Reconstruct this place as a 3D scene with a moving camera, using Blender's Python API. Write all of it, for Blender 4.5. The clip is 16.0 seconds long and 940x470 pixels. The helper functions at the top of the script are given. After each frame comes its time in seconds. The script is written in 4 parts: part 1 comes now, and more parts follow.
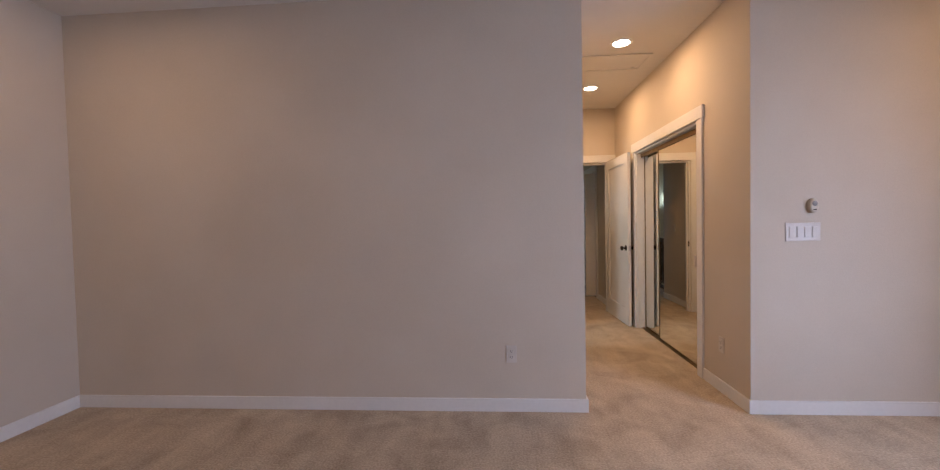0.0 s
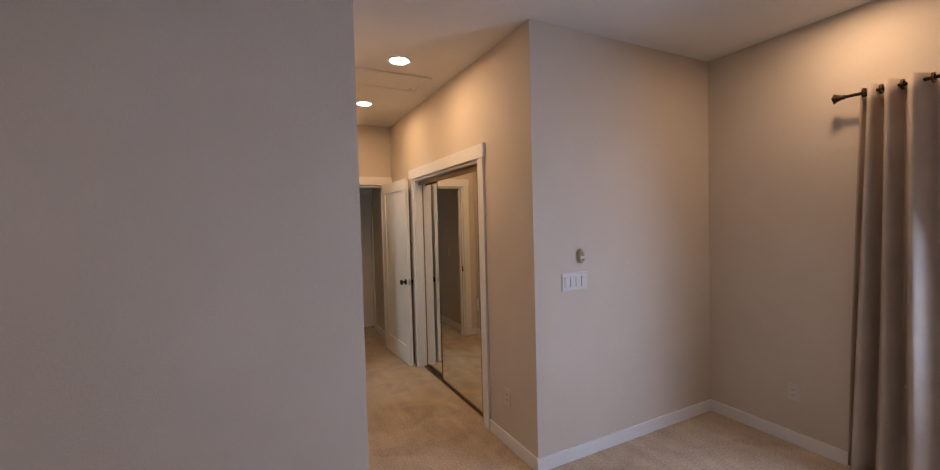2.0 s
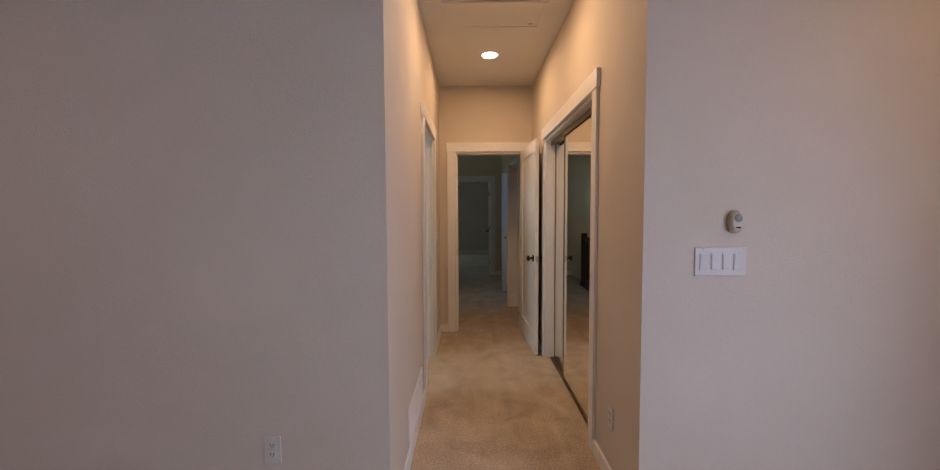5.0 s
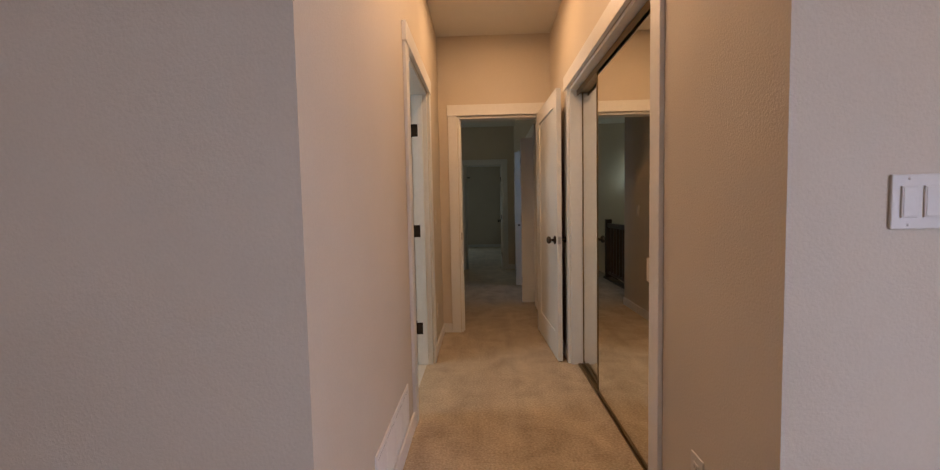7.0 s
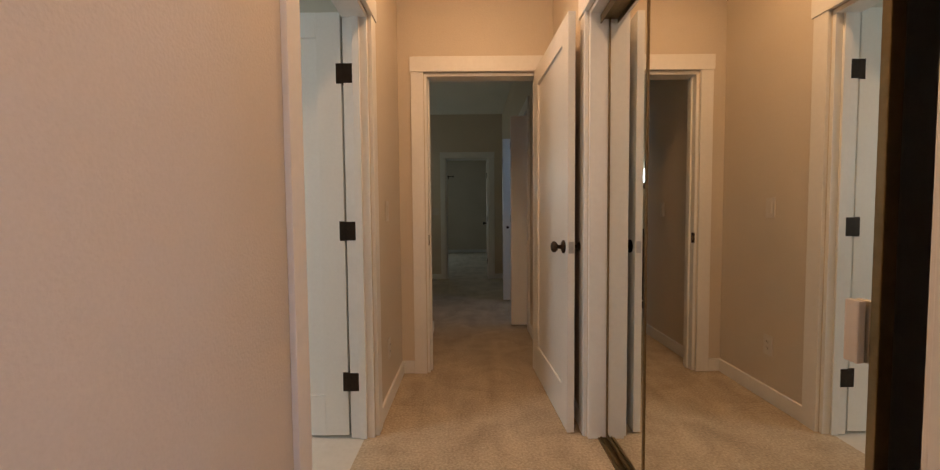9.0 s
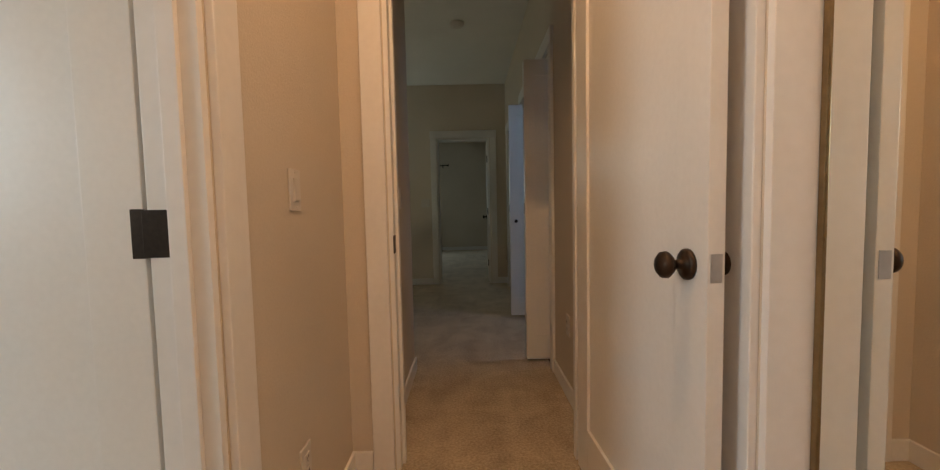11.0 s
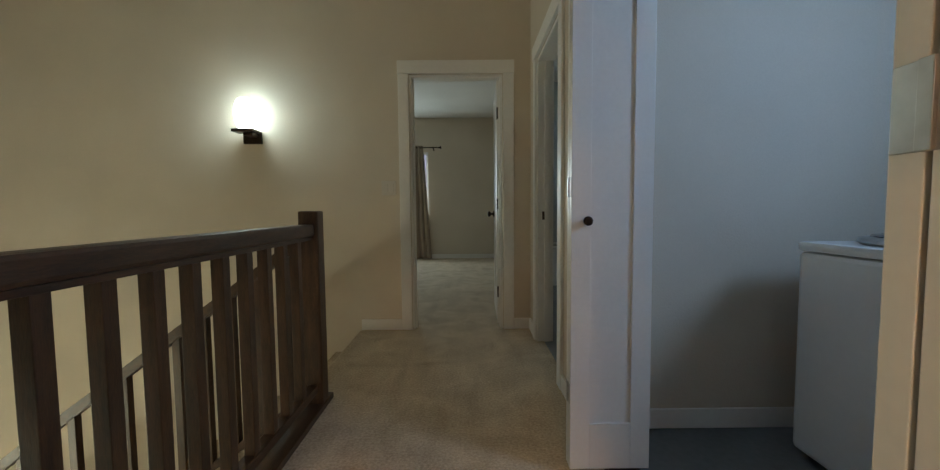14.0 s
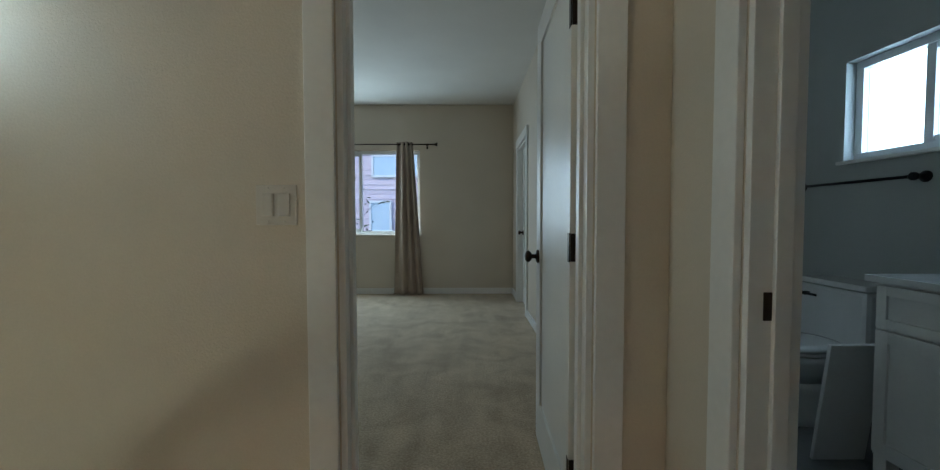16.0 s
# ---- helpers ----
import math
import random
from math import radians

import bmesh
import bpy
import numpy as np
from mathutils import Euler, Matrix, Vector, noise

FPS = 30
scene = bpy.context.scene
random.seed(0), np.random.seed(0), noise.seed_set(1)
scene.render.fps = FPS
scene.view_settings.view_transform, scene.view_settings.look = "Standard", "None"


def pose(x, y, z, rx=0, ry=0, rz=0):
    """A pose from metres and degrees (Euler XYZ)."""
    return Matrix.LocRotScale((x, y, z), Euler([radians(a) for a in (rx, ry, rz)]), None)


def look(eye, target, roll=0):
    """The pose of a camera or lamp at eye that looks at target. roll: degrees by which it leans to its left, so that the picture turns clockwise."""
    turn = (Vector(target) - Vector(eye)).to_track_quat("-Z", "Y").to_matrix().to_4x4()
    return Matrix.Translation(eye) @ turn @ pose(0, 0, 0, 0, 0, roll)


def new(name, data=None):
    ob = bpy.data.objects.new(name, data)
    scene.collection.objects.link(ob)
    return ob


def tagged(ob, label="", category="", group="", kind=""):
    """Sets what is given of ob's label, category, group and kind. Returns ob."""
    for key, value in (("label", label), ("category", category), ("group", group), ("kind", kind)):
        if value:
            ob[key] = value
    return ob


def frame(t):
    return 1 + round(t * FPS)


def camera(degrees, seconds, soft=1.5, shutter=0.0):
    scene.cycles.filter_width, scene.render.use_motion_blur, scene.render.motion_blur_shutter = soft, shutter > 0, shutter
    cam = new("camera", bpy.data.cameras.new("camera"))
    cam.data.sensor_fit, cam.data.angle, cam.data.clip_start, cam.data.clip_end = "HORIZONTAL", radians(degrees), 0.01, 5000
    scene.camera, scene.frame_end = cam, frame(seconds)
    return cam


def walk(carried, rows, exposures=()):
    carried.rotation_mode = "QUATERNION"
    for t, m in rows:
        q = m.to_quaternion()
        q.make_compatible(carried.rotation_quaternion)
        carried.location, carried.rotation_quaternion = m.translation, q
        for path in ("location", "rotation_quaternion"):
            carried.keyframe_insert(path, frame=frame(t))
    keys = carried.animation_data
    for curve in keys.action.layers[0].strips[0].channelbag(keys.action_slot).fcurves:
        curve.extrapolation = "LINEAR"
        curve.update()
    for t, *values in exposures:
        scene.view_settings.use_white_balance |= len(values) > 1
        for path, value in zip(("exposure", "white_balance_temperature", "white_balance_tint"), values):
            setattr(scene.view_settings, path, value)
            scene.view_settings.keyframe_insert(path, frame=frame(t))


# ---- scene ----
cam = camera(97.5, 16.0, soft=1.2)
PATH = [
    (0, (0.065, -0.14, 1.263), (-0.073, 1.854, 1.204), -1.2),
    (0.5, (0.012, 0.115, 1.316), (0.425, 2.071, 1.266), -1.3),
    (1, (0.024, 0.293, 1.384), (0.8, 2.135, 1.325), -1.5),
    (1.5, (0.081, 0.405, 1.463), (0.998, 2.181, 1.394), -1.5),
    (2, (0.183, 0.526, 1.565), (1.085, 2.31, 1.5), -1.5),
    (2.5, (0.296, 0.605, 1.666), (1.082, 2.443, 1.605), -1.3),
    (3, (0.44, 0.667, 1.679), (1.059, 2.568, 1.637), -1.0),
    (3.5, (0.616, 0.722, 1.608), (1.037, 2.676, 1.552), -0.7),
    (4, (0.78, 0.765, 1.498), (1.002, 2.752, 1.421), -0.2),
    (6.5, (1.006, 1.442, 1.234), (0.933, 3.436, 1.105), -0.7),
    (7, (1.017, 1.696, 1.164), (0.954, 3.691, 1.045), -1.2),
    (7.5, (1.05, 1.956, 1.136), (1.008, 3.953, 1.022), -1.1),
    (8, (1.042, 2.183, 1.137), (1.037, 4.18, 1.032), -0.8),
    (8.5, (1.075, 2.475, 1.128), (1.076, 4.472, 1.024), -0.8),
    (9, (1.099, 2.785, 1.09), (1.097, 4.782, 0.992), -0.5),
    (9.5, (1.118, 3.036, 1.061), (1.119, 5.034, 0.958), -0.9),
    (10, (1.105, 3.256, 1.079), (1.107, 5.252, 0.954), -1.3),
    (12.5, (1.166, 5.273, 0.963), (1.186, 7.269, 0.841), -0.8),
    (13, (1.194, 5.613, 0.947), (1.208, 7.609, 0.825), -0.4),
    (13.5, (1.179, 6.017, 0.964), (1.185, 8.013, 0.837), -0.5),
    (14, (1.142, 6.457, 0.974), (1.151, 8.453, 0.85), -0.5),
    (14.5, (1.086, 6.971, 0.998), (1.104, 8.968, 0.885), -0.6),
    (15, (1.056, 7.521, 1.021), (1.086, 9.519, 0.927), -0.5),
    (15.5, (1.059, 8.069, 1.061), (1.082, 10.068, 0.981), -0.3),
    (16, (1.058, 8.584, 1.11), (1.072, 10.582, 1.031), -0.1),
]
walk(cam, [(t, look(eye, target, roll)) for t, eye, target, roll in PATH],
     [(0, -0.02, 6200, 10), (0.7, -0.2, 6100, 10), (1.5, -0.42, 6100, 8), (2.2, -0.35, 6050, 7), (3, -0.2, 6100, 8), (4, -0.3, 6100, 9),
      (6.5, -0.37, 6250, 10), (7, -0.33, 6600, 10), (8, -0.27, 7050, 10), (9, -0.18, 6750, 10), (10, -0.03, 6650, 10), (12.5, 0.62, 7000, 10), (13, 1.35, 6500, 10),
      (13.5, 1.22, 6900, 10), (14, 1.1, 6850, 10), (14.5, 1.42, 6800, 10), (15, 1.38, 6300, 10), (15.5, 1.32, 5950, 10), (16, 1.24, 5950, 10)])

# ---- world, daylight and lamps ----
world = bpy.data.worlds.new("overcast_sky")
scene.world = world
world.use_nodes = True
wn = world.node_tree.nodes
sky = wn.new("ShaderNodeTexSky")
sky.sky_type, sky.sun_disc = "NISHITA", False
sky.sun_elevation, sky.sun_rotation = radians(38), radians(240)
sky.air_density, sky.dust_density, sky.ozone_density = 1.2, 0.0, 5.0
wn["Background"].inputs["Strength"].default_value = 0.15
world.node_tree.links.new(sky.outputs[0], wn["Background"].inputs["Color"])
sun = new("sun", bpy.data.lights.new("sun", "SUN"))
sun.data.energy, sun.data.angle, sun.data.color = 1.5, radians(15), (1.0, 0.96, 0.9)
sun.matrix_world = look((0, 0, 30), (32, 18.5, 0))

WARM, COOL, DAY, NORTH = (1.0, 0.605, 0.345), (0.70, 0.95, 1.0), (0.59, 0.69, 1.0), (0.44, 0.68, 1.0)


def area(name, at, target, sx, sy, watts, colour, disk=False):
    """A lamp set in a window opening or in a ceiling fitting."""
    d = bpy.data.lights.new(name, "AREA")
    d.shape = "DISK" if disk else "RECTANGLE"
    d.size, d.energy, d.color = sx, watts, colour
    if not disk:
        d.size_y = sy
    o = new(name, d)
    o.matrix_world = look(at, target)
    return o


# Last three are unseen: one inferred from a bright wall top, two by symmetry.
DOWNLIGHTS = [(1.14, 3.50), (1.143, 4.69), (2.95, 1.62), (-2.2, 1.62), (2.95, -1.2), (-2.2, -1.2)]
for n, (lx, ly) in enumerate(DOWNLIGHTS):
    area("downlight_lamp", (lx, ly, 2.753), (lx, ly, 0), 0.13, 0.13, 11.5 if n < 2 else 9.0 if n == 2 else 6.0, (1.0, 0.59, 0.305) if n < 2 else WARM, True)
area("window_daylight", (3.40, 0.25, 1.34), (0, 0.0, -0.1), 1.74, 1.35, 77, DAY)
area("window_daylight", (-0.5, 14.70, 1.45), (-0.5, 10, 1.2), 1.6, 1.1, 20, (0.68, 0.90, 1.0))
area("window_daylight", (3.42, 10.68, 1.75), (1.8, 10.68, 1.45), 0.8, 0.7, 5.6, (0.60, 0.84, 1.0))
# Blue light for the laundry from an assumed window, never in view.
area("window_daylight", (3.31, 7.0, 1.85), (1.8, 7.6, 1.4), 0.6, 0.6, 9.0, (0.36, 0.60, 1.0))
# Daylight on the open bathroom door, from an added window out of view.
area("window_daylight", (-1.95, 3.6, 1.6), (0.4, 4.5, 1.2), 0.7, 0.9, 26, (0.72, 0.9, 1.0))
bulb = new("sconce_bulb_lamp", bpy.data.lights.new("sconce_bulb_lamp", "POINT"))
bulb.data.energy, bulb.data.color, bulb.data.shadow_soft_size = 1.0, COOL, 0.07
bulb.location = (-0.55, 9.675, 1.745)
# Unseen lamp below the landing, inferred from the slanting shadow on the north wall.
lower = new("lower_lamp", bpy.data.lights.new("lower_lamp", "POINT"))
lower.data.energy, lower.data.color, lower.data.shadow_soft_size = 26, (0.92, 0.98, 0.77), 0.09
lower.location = (-2.6, 6.95, -1.0)

# ---- materials ----


def material(name):
    m = bpy.data.materials.new(name)
    m.use_nodes = True
    return m, m.node_tree.nodes, m.node_tree.links, m.node_tree.nodes["Principled BSDF"]


def surface(name, dark, light, rough=0.6, scale=3.0, fine=60.0, bump=0.1, metal=0.0, spread=0.35, dist=0.01, stretch=None):
    """A painted, woven or stained surface: two scales of noise between two colours, and relief."""
    m, n, l, p = material(name)
    co = n.new("ShaderNodeTexCoord")
    mp = n.new("ShaderNodeMapping")
    if stretch:
        mp.inputs["Scale"].default_value = stretch
    l.new(co.outputs["Object"], mp.inputs["Vector"])
    big, small = n.new("ShaderNodeTexNoise"), n.new("ShaderNodeTexNoise")
    big.inputs["Scale"].default_value, big.inputs["Detail"].default_value = scale, 4
    small.inputs["Scale"].default_value, small.inputs["Detail"].default_value = fine, 3
    l.new(mp.outputs[0], big.inputs["Vector"]), l.new(mp.outputs[0], small.inputs["Vector"])
    mix = n.new("ShaderNodeMath")
    mix.operation, mix.inputs[1].default_value = "MULTIPLY_ADD", spread
    half = n.new("ShaderNodeMath")
    half.operation, half.inputs[1].default_value = "MULTIPLY", 1 - spread
    l.new(big.outputs["Fac"], half.inputs[0])
    l.new(small.outputs["Fac"], mix.inputs[0]), l.new(half.outputs[0], mix.inputs[2])
    ramp = n.new("ShaderNodeValToRGB")
    ramp.color_ramp.elements[0].position, ramp.color_ramp.elements[1].position = 0.32, 0.68
    ramp.color_ramp.elements[0].color, ramp.color_ramp.elements[1].color = (*dark, 1), (*light, 1)
    l.new(mix.outputs[0], ramp.inputs[0]), l.new(ramp.outputs[0], p.inputs["Base Color"])
    p.inputs["Roughness"].default_value, p.inputs["Metallic"].default_value = rough, metal
    if bump:
        b = n.new("ShaderNodeBump")
        b.inputs["Strength"].default_value, b.inputs["Distance"].default_value = bump, dist
        l.new(small.outputs["Fac"], b.inputs["Height"]), l.new(b.outputs[0], p.inputs["Normal"])
    return m


def carpet_material(name, dark, light):
    """Cut pile: fine tufts, trodden patches and swept streaks."""
    m, n, l, p = material(name)
    co = n.new("ShaderNodeTexCoord")
    tuft, patch, streak = n.new("ShaderNodeTexNoise"), n.new("ShaderNodeTexNoise"), n.new("ShaderNodeTexNoise")
    mp = n.new("ShaderNodeMapping")
    mp.inputs["Scale"].default_value, mp.inputs["Rotation"].default_value = (9.0, 1.6, 1), (0, 0, 0.5)
    tuft.inputs["Scale"].default_value, tuft.inputs["Detail"].default_value = 85, 5
    patch.inputs["Scale"].default_value, patch.inputs["Detail"].default_value, patch.inputs["Distortion"].default_value = 3.6, 8, 0.9
    streak.inputs["Scale"].default_value, streak.inputs["Detail"].default_value = 1.0, 6
    l.new(co.outputs["Object"], tuft.inputs["Vector"]), l.new(co.outputs["Object"], patch.inputs["Vector"])
    l.new(co.outputs["Object"], mp.inputs["Vector"]), l.new(mp.outputs[0], streak.inputs["Vector"])
    a, b = n.new("ShaderNodeMath"), n.new("ShaderNodeMath")
    a.operation, b.operation = "MULTIPLY_ADD", "MULTIPLY_ADD"
    a.inputs[1].default_value, b.inputs[1].default_value = 0.34, 0.46
    c = n.new("ShaderNodeMath")
    c.operation, c.inputs[1].default_value = "MULTIPLY", 0.20
    l.new(streak.outputs["Fac"], c.inputs[0])
    l.new(patch.outputs["Fac"], a.inputs[0]), l.new(c.outputs[0], a.inputs[2])
    l.new(tuft.outputs["Fac"], b.inputs[0]), l.new(a.outputs[0], b.inputs[2])
    ramp = n.new("ShaderNodeValToRGB")
    ramp.color_ramp.elements[0].position, ramp.color_ramp.elements[1].position = 0.36, 0.64
    ramp.color_ramp.elements[0].color, ramp.color_ramp.elements[1].color = (*dark, 1), (*light, 1)
    l.new(b.outputs[0], ramp.inputs[0]), l.new(ramp.outputs[0], p.inputs["Base Color"])
    bump = n.new("ShaderNodeBump")
    bump.inputs["Strength"].default_value, bump.inputs["Distance"].default_value = 0.6, 0.012
    l.new(b.outputs[0], bump.inputs["Height"]), l.new(bump.outputs[0], p.inputs["Normal"])
    p.inputs["Roughness"].default_value, p.inputs["Specular IOR Level"].default_value = 0.95, 0.15
    p.inputs["Sheen Weight"].default_value = 0.15
    return m


def glass_material(name):
    m, n, l, p = material(name)
    p.inputs["Transmission Weight"].default_value, p.inputs["Roughness"].default_value, p.inputs["IOR"].default_value = 1.0, 0.0, 1.01
    return m


def glow(name, colour, strength):
    m, n, l, p = material(name)
    p.inputs["Base Color"].default_value = (*colour, 1)
    p.inputs["Emission Color"].default_value, p.inputs["Emission Strength"].default_value = (*colour, 1), strength
    return m


WALL = surface("wall_paint", (0.565, 0.49, 0.395), (0.64, 0.56, 0.46), 0.72, 1.3, 150, 0.3, spread=0.3, dist=0.004)
COOLWALL = surface("cool_grey_paint", (0.41, 0.43, 0.42), (0.46, 0.48, 0.47), 0.7, 1.6, 130, 0.10, spread=0.25, dist=0.004)
CEIL = surface("ceiling_paint", (0.68, 0.65, 0.60), (0.74, 0.71, 0.66), 0.9, 2.0, 90, 0.18, dist=0.005)
TRIM = surface("white_trim_paint", (0.72, 0.70, 0.67), (0.80, 0.78, 0.75), 0.42, 1.4, 40, 0.03, dist=0.003)
DOORW = surface("white_door_paint", (0.72, 0.70, 0.66), (0.79, 0.77, 0.73), 0.34, 2.0, 70, 0.04, dist=0.003)
CARPET = carpet_material("beige_carpet", (0.30, 0.228, 0.155), (0.62, 0.50, 0.355))
BRONZE = surface("dark_bronze", (0.022, 0.014, 0.010), (0.055, 0.034, 0.022), 0.38, 9, 90, 0.05, 0.75)
BLACK = surface("matt_black_metal", (0.010, 0.010, 0.011), (0.022, 0.022, 0.024), 0.45, 9, 90, 0.04, 0.4)
WOOD = surface("dark_stained_wood", (0.036, 0.015, 0.006), (0.105, 0.048, 0.019), 0.45, 5, 40, 0.12, stretch=(9, 9, 1.2), dist=0.004)
WOODY = surface("dark_stained_rail_wood", (0.034, 0.014, 0.006), (0.10, 0.045, 0.018), 0.45, 5, 40, 0.12, stretch=(9, 1.2, 9), dist=0.004)
PLATE = surface("white_plastic", (0.58, 0.53, 0.47), (0.64, 0.59, 0.53), 0.4, 6, 90, 0.02)
CREAM = surface("aged_plastic", (0.50, 0.43, 0.33), (0.56, 0.48, 0.38), 0.45, 6, 90, 0.02)
LENSGREY = surface("grey_plastic", (0.24, 0.23, 0.23), (0.30, 0.29, 0.28), 0.5, 6, 90, 0)
SLOT = surface("dark_slot", (0.02, 0.02, 0.02), (0.03, 0.03, 0.03), 0.6, 6, 90, 0)
DRAPE = surface("taupe_curtain_cloth", (0.37, 0.295, 0.23), (0.48, 0.395, 0.315), 0.85, 4, 220, 0.25, dist=0.003)
GOLD = surface("worn_brass_frame", (0.20, 0.14, 0.07), (0.32, 0.23, 0.12), 0.32, 6, 60, 0.03, 0.9)
STEEL = surface("brushed_steel", (0.42, 0.42, 0.42), (0.58, 0.58, 0.57), 0.35, 6, 60, 0.03, 0.9)
MIRROR, _n, _l, _p = material("mirror_glass")
_p.inputs["Base Color"].default_value, _p.inputs["Metallic"].default_value, _p.inputs["Roughness"].default_value = (0.88, 0.87, 0.81, 1), 1.0, 0.012
GLASS = glass_material("window_glass")
FROST = glass_material("frosted_glass")
FROST.node_tree.nodes["Principled BSDF"].inputs["Roughness"].default_value = 0.55
LENS = glow("downlight_lens", (1.0, 0.86, 0.68), 14)
SHADE = glow("sconce_glass", (0.74, 0.95, 1.0), 5)
VINYL = surface("white_vinyl_frame", (0.70, 0.72, 0.74), (0.78, 0.80, 0.82), 0.35, 5, 60, 0.02)
TILE = surface("grey_floor_tile", (0.13, 0.14, 0.145), (0.20, 0.21, 0.215), 0.4, 3, 40, 0.08)
PALETILE = surface("pale_floor_tile", (0.55, 0.52, 0.47), (0.66, 0.63, 0.58), 0.35, 3, 40, 0.05)
WALLTILE = surface("marbled_wall_tile", (0.36, 0.38, 0.40), (0.55, 0.57, 0.58), 0.22, 4, 18, 0.03)
ACCENT = surface("accent_glass_tile", (0.05, 0.06, 0.07), (0.42, 0.45, 0.47), 0.15, 30, 60, 0.02)
PORCELAIN = surface("white_porcelain", (0.74, 0.75, 0.76), (0.78, 0.79, 0.80), 0.1, 3, 30, 0)
CABINET = surface("white_cabinet_paint", (0.70, 0.70, 0.69), (0.76, 0.76, 0.75), 0.35, 3, 60, 0.03)
QUARTZ = surface("pale_quartz", (0.60, 0.61, 0.62), (0.72, 0.73, 0.74), 0.15, 6, 60, 0)
ENAMEL = surface("washer_enamel", (0.72, 0.74, 0.76), (0.77, 0.79, 0.81), 0.22, 3, 40, 0)
SIDING = surface("grey_lap_siding", (0.56, 0.66, 0.74), (0.66, 0.76, 0.84), 0.7, 3, 40, 0.05)
# Pale blue for the window panes of the pink house.
PALEPANE = surface("pale_blue_pane", (0.50, 0.64, 0.76), (0.58, 0.72, 0.84), 0.2, 2, 20, 0)
PINKSIDE = surface("faded_pink_siding", (0.62, 0.52, 0.58), (0.72, 0.62, 0.68), 0.7, 3, 40, 0.05)
ROOFRED = surface("red_metal_roof", (0.34, 0.06, 0.045), (0.46, 0.09, 0.07), 0.45, 3, 40, 0.03)
DARKPANE = surface("dark_window_pane", (0.05, 0.06, 0.08), (0.11, 0.13, 0.16), 0.08, 2, 20, 0)
BARK = surface("bark", (0.05, 0.04, 0.032), (0.12, 0.10, 0.08), 0.9, 8, 60, 0.5)
LEAF = surface("fir_needles", (0.03, 0.05, 0.03), (0.07, 0.10, 0.055), 0.8, 8, 60, 0.3)
GRASS = surface("lawn_ground", (0.05, 0.075, 0.03), (0.12, 0.13, 0.07), 0.95, 0.6, 20, 0.4)

# ---- mesh helpers ----
PLACE = {}


def box(bm, x0, x1, y0, y1, z0, z1, bev=0.0):
    """Adds a box, its edges rounded by bev."""
    r = bmesh.ops.create_cube(bm, size=1.0)
    for v in r["verts"]:
        v.co = Vector(((x0 + x1) / 2 + v.co.x * (x1 - x0), (y0 + y1) / 2 + v.co.y * (y1 - y0), (z0 + z1) / 2 + v.co.z * (z1 - z0)))
    if bev:
        es = list({e for v in r["verts"] for e in v.link_edges})
        bmesh.ops.bevel(bm, geom=es, offset=bev, segments=2, profile=0.6, affect="EDGES")
    return bm


def turned(bm, profile, m, segs=20):
    """Adds a lathe shape: profile rows of (radius, height) about the local z axis, laid by m."""
    rings = []
    for r, h in profile:
        rings.append([bm.verts.new(m @ Vector((r * math.cos(2 * math.pi * k / segs), r * math.sin(2 * math.pi * k / segs), h))) for k in range(segs)])
    for a, b in zip(rings, rings[1:]):
        for k in range(segs):
            f = bm.faces.new((a[k], a[(k + 1) % segs], b[(k + 1) % segs], b[k]))
            f.smooth = True
    bm.faces.new(rings[-1])
    bm.faces.new(rings[0][::-1])
    return bm


def B(*rows, bev=0.0):
    bm = bmesh.new()
    for r in rows:
        box(bm, *r, bev=bev)
    return bm


def T(profile, m, segs=20):
    return turned(bmesh.new(), profile, m, segs)


def finish(name, bm, mat):
    me = bpy.data.meshes.new(name)
    bmesh.ops.recalc_face_normals(bm, faces=bm.faces)
    bm.to_mesh(me)
    bm.free()
    me.materials.append(mat)
    return me


def part(name, bm, mat, parent=None, label=""):
    """One mesh object; its numbers are in the parent's own space where the parent is turned, else in the world."""
    if parent is not None:
        bmesh.ops.translate(bm, verts=bm.verts, vec=-PLACE[parent])
    ob = new(name, finish(name, bm, mat))
    PLACE[ob] = Vector((0, 0, 0))
    if parent is not None:
        ob.parent = parent
        PLACE[ob] = PLACE[parent].copy()
    if label:
        ob["label"] = label
    return ob


def thing(name, at, label, category, group="", local=None):
    """An Empty at a thing's base. local: a pose, in whose space the parts are then given."""
    ob = new(name)
    ob.empty_display_size = 0.1
    if local is None:
        ob.location = at
        PLACE[ob] = Vector(at)
    else:
        ob.matrix_world = local
        PLACE[ob] = Vector((0, 0, 0))
    return tagged(ob, label, category, group)


def structure(name, bm, mat, label=""):
    ob = part(name, bm, mat)
    return tagged(ob, label, "", "", "structure")


# ---- plan ----
XL, XR, YW, YD, H = 0.622, 1.66, 2.59, 5.59, 2.768
T1 = 0.115
RX, LX = 3.355, -2.96            # front bedroom side walls
LL, LR, YF = 0.735, 1.645, 9.775  # landing walls
BX = 3.265                        # outer wall of bathroom and laundry
FY, FX = 14.66, 1.735             # far bedroom

# floors and ceilings
structure("floor", B((LX - 0.1, RX + 0.1, -3.0, YW + T1, -0.2, 0), (XL - 0.05, XR + 0.12, YW + T1, YD + T1, -0.2, 0)), CARPET, "beige cut-pile carpet with trodden patches")
structure("floor_landing", B((0.30, LR + 0.05, YD + T1, YF + T1, -0.2, 0)), CARPET, "beige cut-pile carpet on the landing")
structure("floor_far_bedroom", B((-2.6, FX + 0.1, YF + T1, FY + 0.1, -0.2, 0)), CARPET, "beige cut-pile carpet in the far bedroom")
